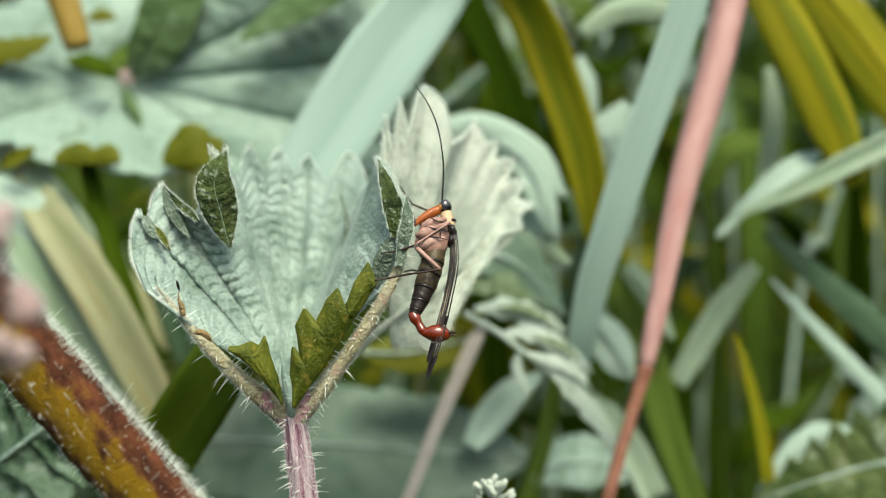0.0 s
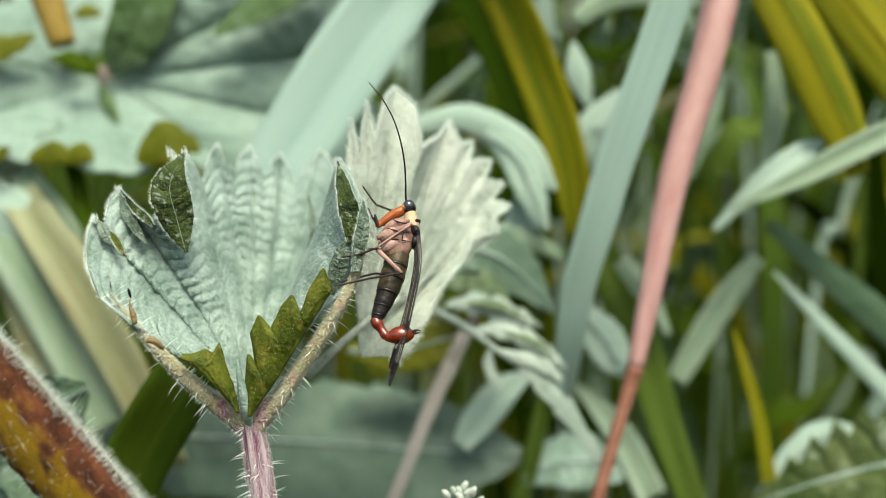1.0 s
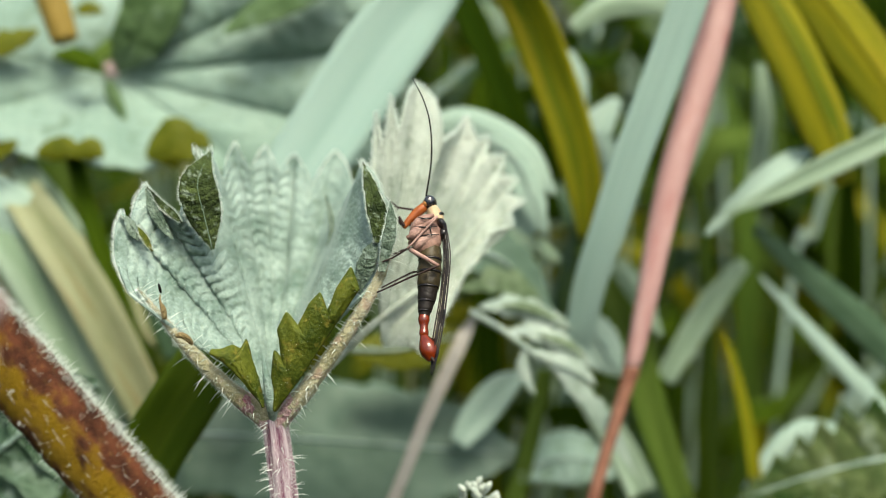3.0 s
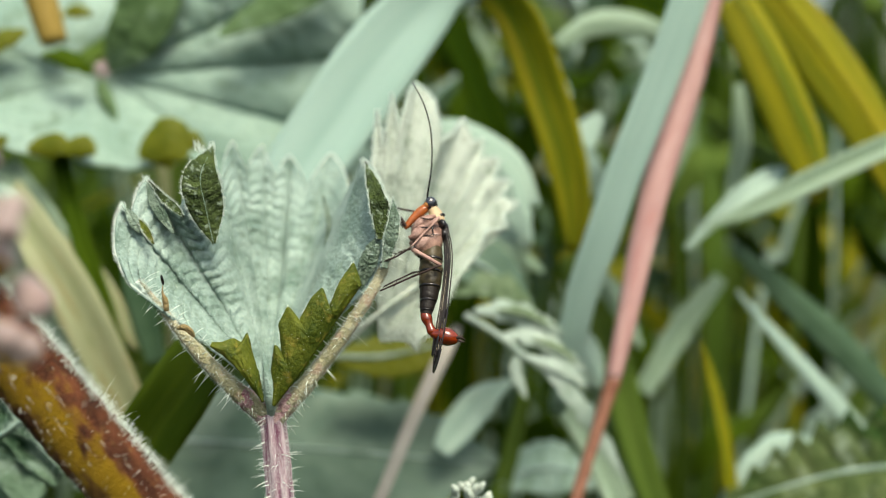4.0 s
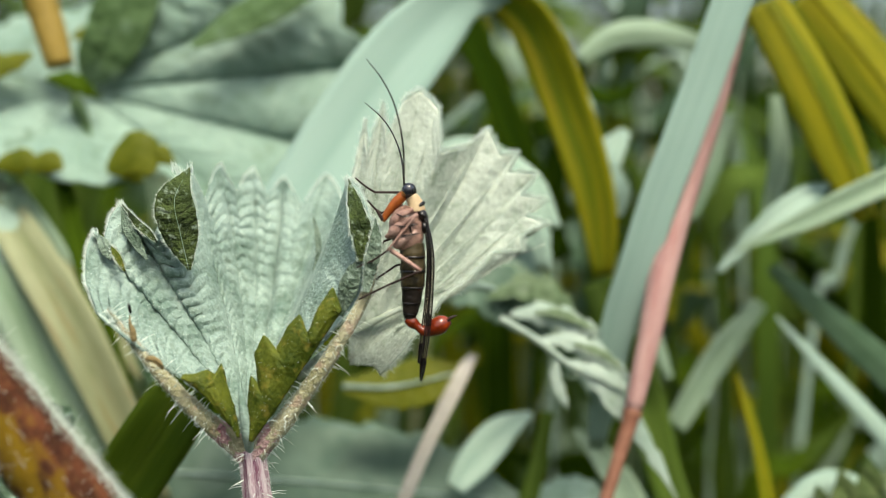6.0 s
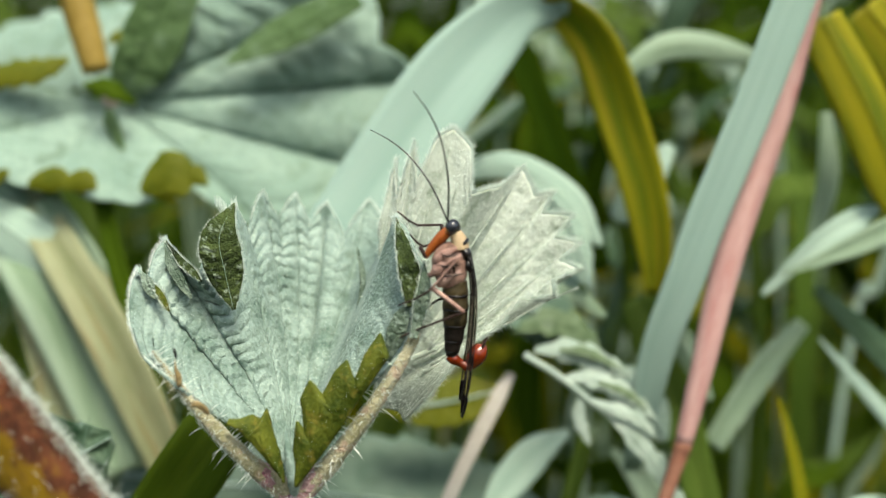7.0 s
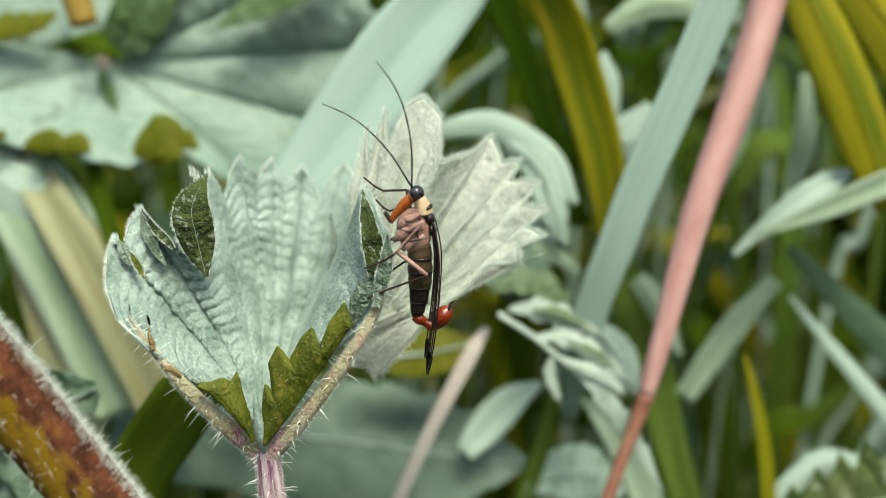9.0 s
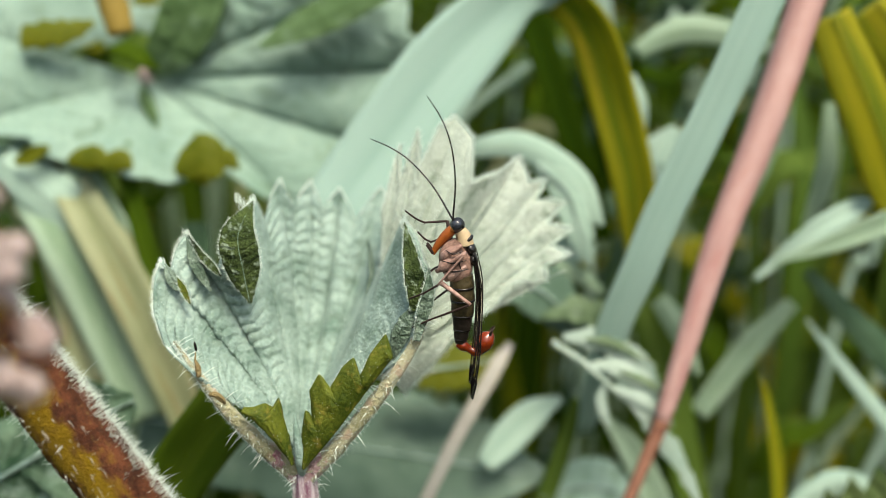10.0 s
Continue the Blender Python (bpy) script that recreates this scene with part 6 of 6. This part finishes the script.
    walk(arch, [(t, pose(*at)) for t, *at in (
        (0, -0.0198, 0.1501, 0.4406, 0, 0, 0),
        (0.5, -0.0205, 0.1501, 0.4406, 0, 0, 0),
        (1, -0.0212, 0.1501, 0.4406, 0, 0, 0),
        (1.5, -0.0206, 0.1501, 0.4406, 0, 0, 0),
        (2, -0.02, 0.1501, 0.4406, 0, 0, 0),
        (2.5, -0.0193, 0.1501, 0.4406, 0, 0, 0),
        (4, -0.0182, 0.1501, 0.4406, 0, 0, 0),
        (4.5, -0.016, 0.1501, 0.4406, 0, 0, 0),
        (5, -0.0165, 0.1501, 0.4406, 0, 0, 0),
        (6.5, -0.018, 0.1501, 0.4406, 0, 0, 0),
        (7, -0.0162, 0.1501, 0.4406, 0, 0, 0),
        (7.5, -0.0178, 0.1501, 0.4406, 0, 0, 0),
        (8, -0.0193, 0.1501, 0.4406, 0, 0, 0),
        (8.5, -0.0191, 0.1501, 0.4406, 0, 0, 0),
        (9, -0.019, 0.1501, 0.4406, 0, 0, 0),
        (9.5, -0.0179, 0.1501, 0.4406, 0, 0, 0),
        (10, -0.0184, 0.1501, 0.4406, 0, 0, 0),
    )])
    walk(cut_leaf, [(t, pose(*at)) for t, *at in (
        (0, 0.0012, 0.1428, 0.4241, 0, 0, 0),
        (0.5, 0.0003, 0.1428, 0.4242, 0, 0, 0),
        (1, -0.0007, 0.1428, 0.4244, 0, 0, 0),
        (1.5, 0.0005, 0.1428, 0.4243, 0, 0, 0),
        (2, 0.0016, 0.1428, 0.4242, 0, 0, 0),
        (2.5, 0.0028, 0.1428, 0.4241, 0, 0, 0),
        (4, 0.0048, 0.1428, 0.4246, 0, 0, 0),
        (4.5, 0.0053, 0.1428, 0.4255, 0, 0, 0),
        (5, 0.0061, 0.1428, 0.4262, 0, 0, 0),
        (6.5, 0.0084, 0.1428, 0.4284, 0, 0, 0),
        (7, 0.0059, 0.1428, 0.4262, 0, 0, 0),
        (7.5, 0.0062, 0.1428, 0.4263, 0, 0, 0),
        (8, 0.0066, 0.1428, 0.4264, 0, 0, 0),
        (8.5, 0.0064, 0.1428, 0.4261, 0, 0, 0),
        (9, 0.0061, 0.1428, 0.4259, 0, 0, 0),
        (9.5, 0.0077, 0.1428, 0.427, 0, 0, 0),
        (10, 0.0101, 0.1428, 0.425, 0, 0, 0),
    )])
    walk(white_leaf, [(t, pose(*at)) for t, *at in (
        (0, -0.0055, 0.1178, 0.4257, 0, 0, 0),
        (0.5, -0.0055, 0.1178, 0.4252, 0, 0, 0),
        (1, -0.0054, 0.1178, 0.4252, 0, 0, 0),
        (1.5, -0.0054, 0.1178, 0.4255, 0, 0, 0),
        (2, -0.0053, 0.1178, 0.4259, 0, 0, 0),
        (2.5, -0.0051, 0.1178, 0.426, 0, 0, 0),
        (4, -0.0048, 0.1178, 0.4267, 0, 0, 0),
        (4.5, -0.0047, 0.1178, 0.4267, 0, 0, 0),
        (5, -0.0046, 0.1178, 0.427, 0, 0, 0),
        (6.5, -0.008, 0.1178, 0.4275, 0, 0, -36),
        (7, -0.0086, 0.1178, 0.4267, 0, 0, -30),
        (7.5, -0.0087, 0.1178, 0.4276, 0, 0, -26),
        (8, -0.0089, 0.1178, 0.427, 0, 0, -30),
        (8.5, -0.0089, 0.1178, 0.4267, 0, 0, -30),
        (9, -0.0084, 0.1178, 0.4269, 0, 0, -30),
        (9.5, -0.0099, 0.1178, 0.4274, 0, 0, -30),
        (10, -0.0093, 0.1178, 0.4281, 0, 0, -26),
    )])
    walk(grey_blade, [(t, pose(*at)) for t, *at in (
        (0, 0.0163, 0.1359, 0.411, 0, 0, 0),
        (0.5, 0.0163, 0.1359, 0.411, 0, 0, 0),
        (1, 0.0162, 0.1359, 0.411, 0, 0, 0),
        (1.5, 0.0165, 0.1359, 0.411, 0, 0, 0),
        (2, 0.0168, 0.1359, 0.411, 0, 0, 0),
        (2.5, 0.0170, 0.1359, 0.411, 0, 0, 0),
        (4, 0.0186, 0.1359, 0.411, 0, 0, 0),
        (4.5, 0.0176, 0.1359, 0.411, 0, 0, 0),
        (5, 0.0186, 0.1359, 0.411, 0, 0, 0),
        (6.5, 0.0213, 0.1359, 0.411, 0, 0, 0),
        (7, 0.0206, 0.1359, 0.411, 0, 0, 0),
        (7.5, 0.0175, 0.1359, 0.411, 0, 0, 0),
        (8, 0.0169, 0.1359, 0.411, 0, 0, 0),
        (8.5, 0.0163, 0.1359, 0.411, 0, 0, 0),
        (9, 0.0160, 0.1359, 0.411, 0, 0, 0),
        (9.5, 0.0132, 0.1359, 0.411, 0, 0, 0),
        (10, 0.0155, 0.1359, 0.411, 0, 0, 0),
    )])
    walk(red_stem, [(t, pose(*at)) for t, *at in (
        (0, -0.0266, 0.0948, 0.4131, 0, 0, 0),
        (0.5, -0.0266, 0.0948, 0.4131, 0, 0, 0),
        (1, -0.0267, 0.0948, 0.4131, 0, 0, 0),
        (1.5, -0.0267, 0.0948, 0.4131, 0, 0, 0),
        (2, -0.0267, 0.0948, 0.4131, 0, 0, 0),
        (2.5, -0.0268, 0.0948, 0.4131, 0, 0, 0),
        (4, -0.0269, 0.0948, 0.4131, 0, 0, 0),
        (4.5, -0.0269, 0.0948, 0.4131, 0, 0, 0),
        (5, -0.0266, 0.0948, 0.4131, 0, 0, 0),
        (6.5, -0.0256, 0.0948, 0.4131, 0, 0, 0),
        (7, -0.0275, 0.0948, 0.4131, 0, 0, 0),
        (7.5, -0.0274, 0.0948, 0.4131, 0, 0, 0),
        (8, -0.0256, 0.0948, 0.4131, 0, 0, 0),
        (8.5, -0.0255, 0.0948, 0.4131, 0, 0, 0),
        (9, -0.0252, 0.0948, 0.4131, 0, 0, 0),
        (9.5, -0.0248, 0.0948, 0.4131, 0, 0, 0),
        (10, -0.0252, 0.0948, 0.4131, 0, 0, 0),
    )])
    walk(flower, [(t, pose(*at)) for t, *at in (
        (0, -0.0338, 0.0671, 0.4328, 0, 0, 0),
        (0.5, -0.0330, 0.0671, 0.4363, 0, 0, 0),
        (1, -0.0313, 0.0671, 0.4345, 0, 0, 0),
        (1.5, -0.0352, 0.0671, 0.4348, 0, 0, 0),
        (2, -0.0344, 0.0671, 0.4339, 0, 0, 0),
        (2.5, -0.0350, 0.0671, 0.4348, 0, 0, 0),
        (4, -0.0337, 0.0671, 0.4325, 0, 0, 0),
        (4.5, -0.0346, 0.0671, 0.4326, 0, 0, 0),
        (5, -0.0352, 0.0671, 0.4316, 0, 0, 0),
        (6.5, -0.0313, 0.0671, 0.4325, 0, 0, 0),
        (7, -0.0340, 0.0671, 0.4353, 0, 0, 0),
        (7.5, -0.0353, 0.0671, 0.4370, 0, 0, 0),
        (8, -0.0333, 0.0671, 0.4357, 0, 0, 0),
        (8.5, -0.0322, 0.0671, 0.4358, 0, 0, 0),
        (9, -0.0316, 0.0671, 0.4380, 0, 0, 0),
        (9.5, -0.0347, 0.0671, 0.4394, 0, 0, 0),
        (10, -0.0324, 0.0671, 0.4412, 0, 0, 0),
    )])


motions()
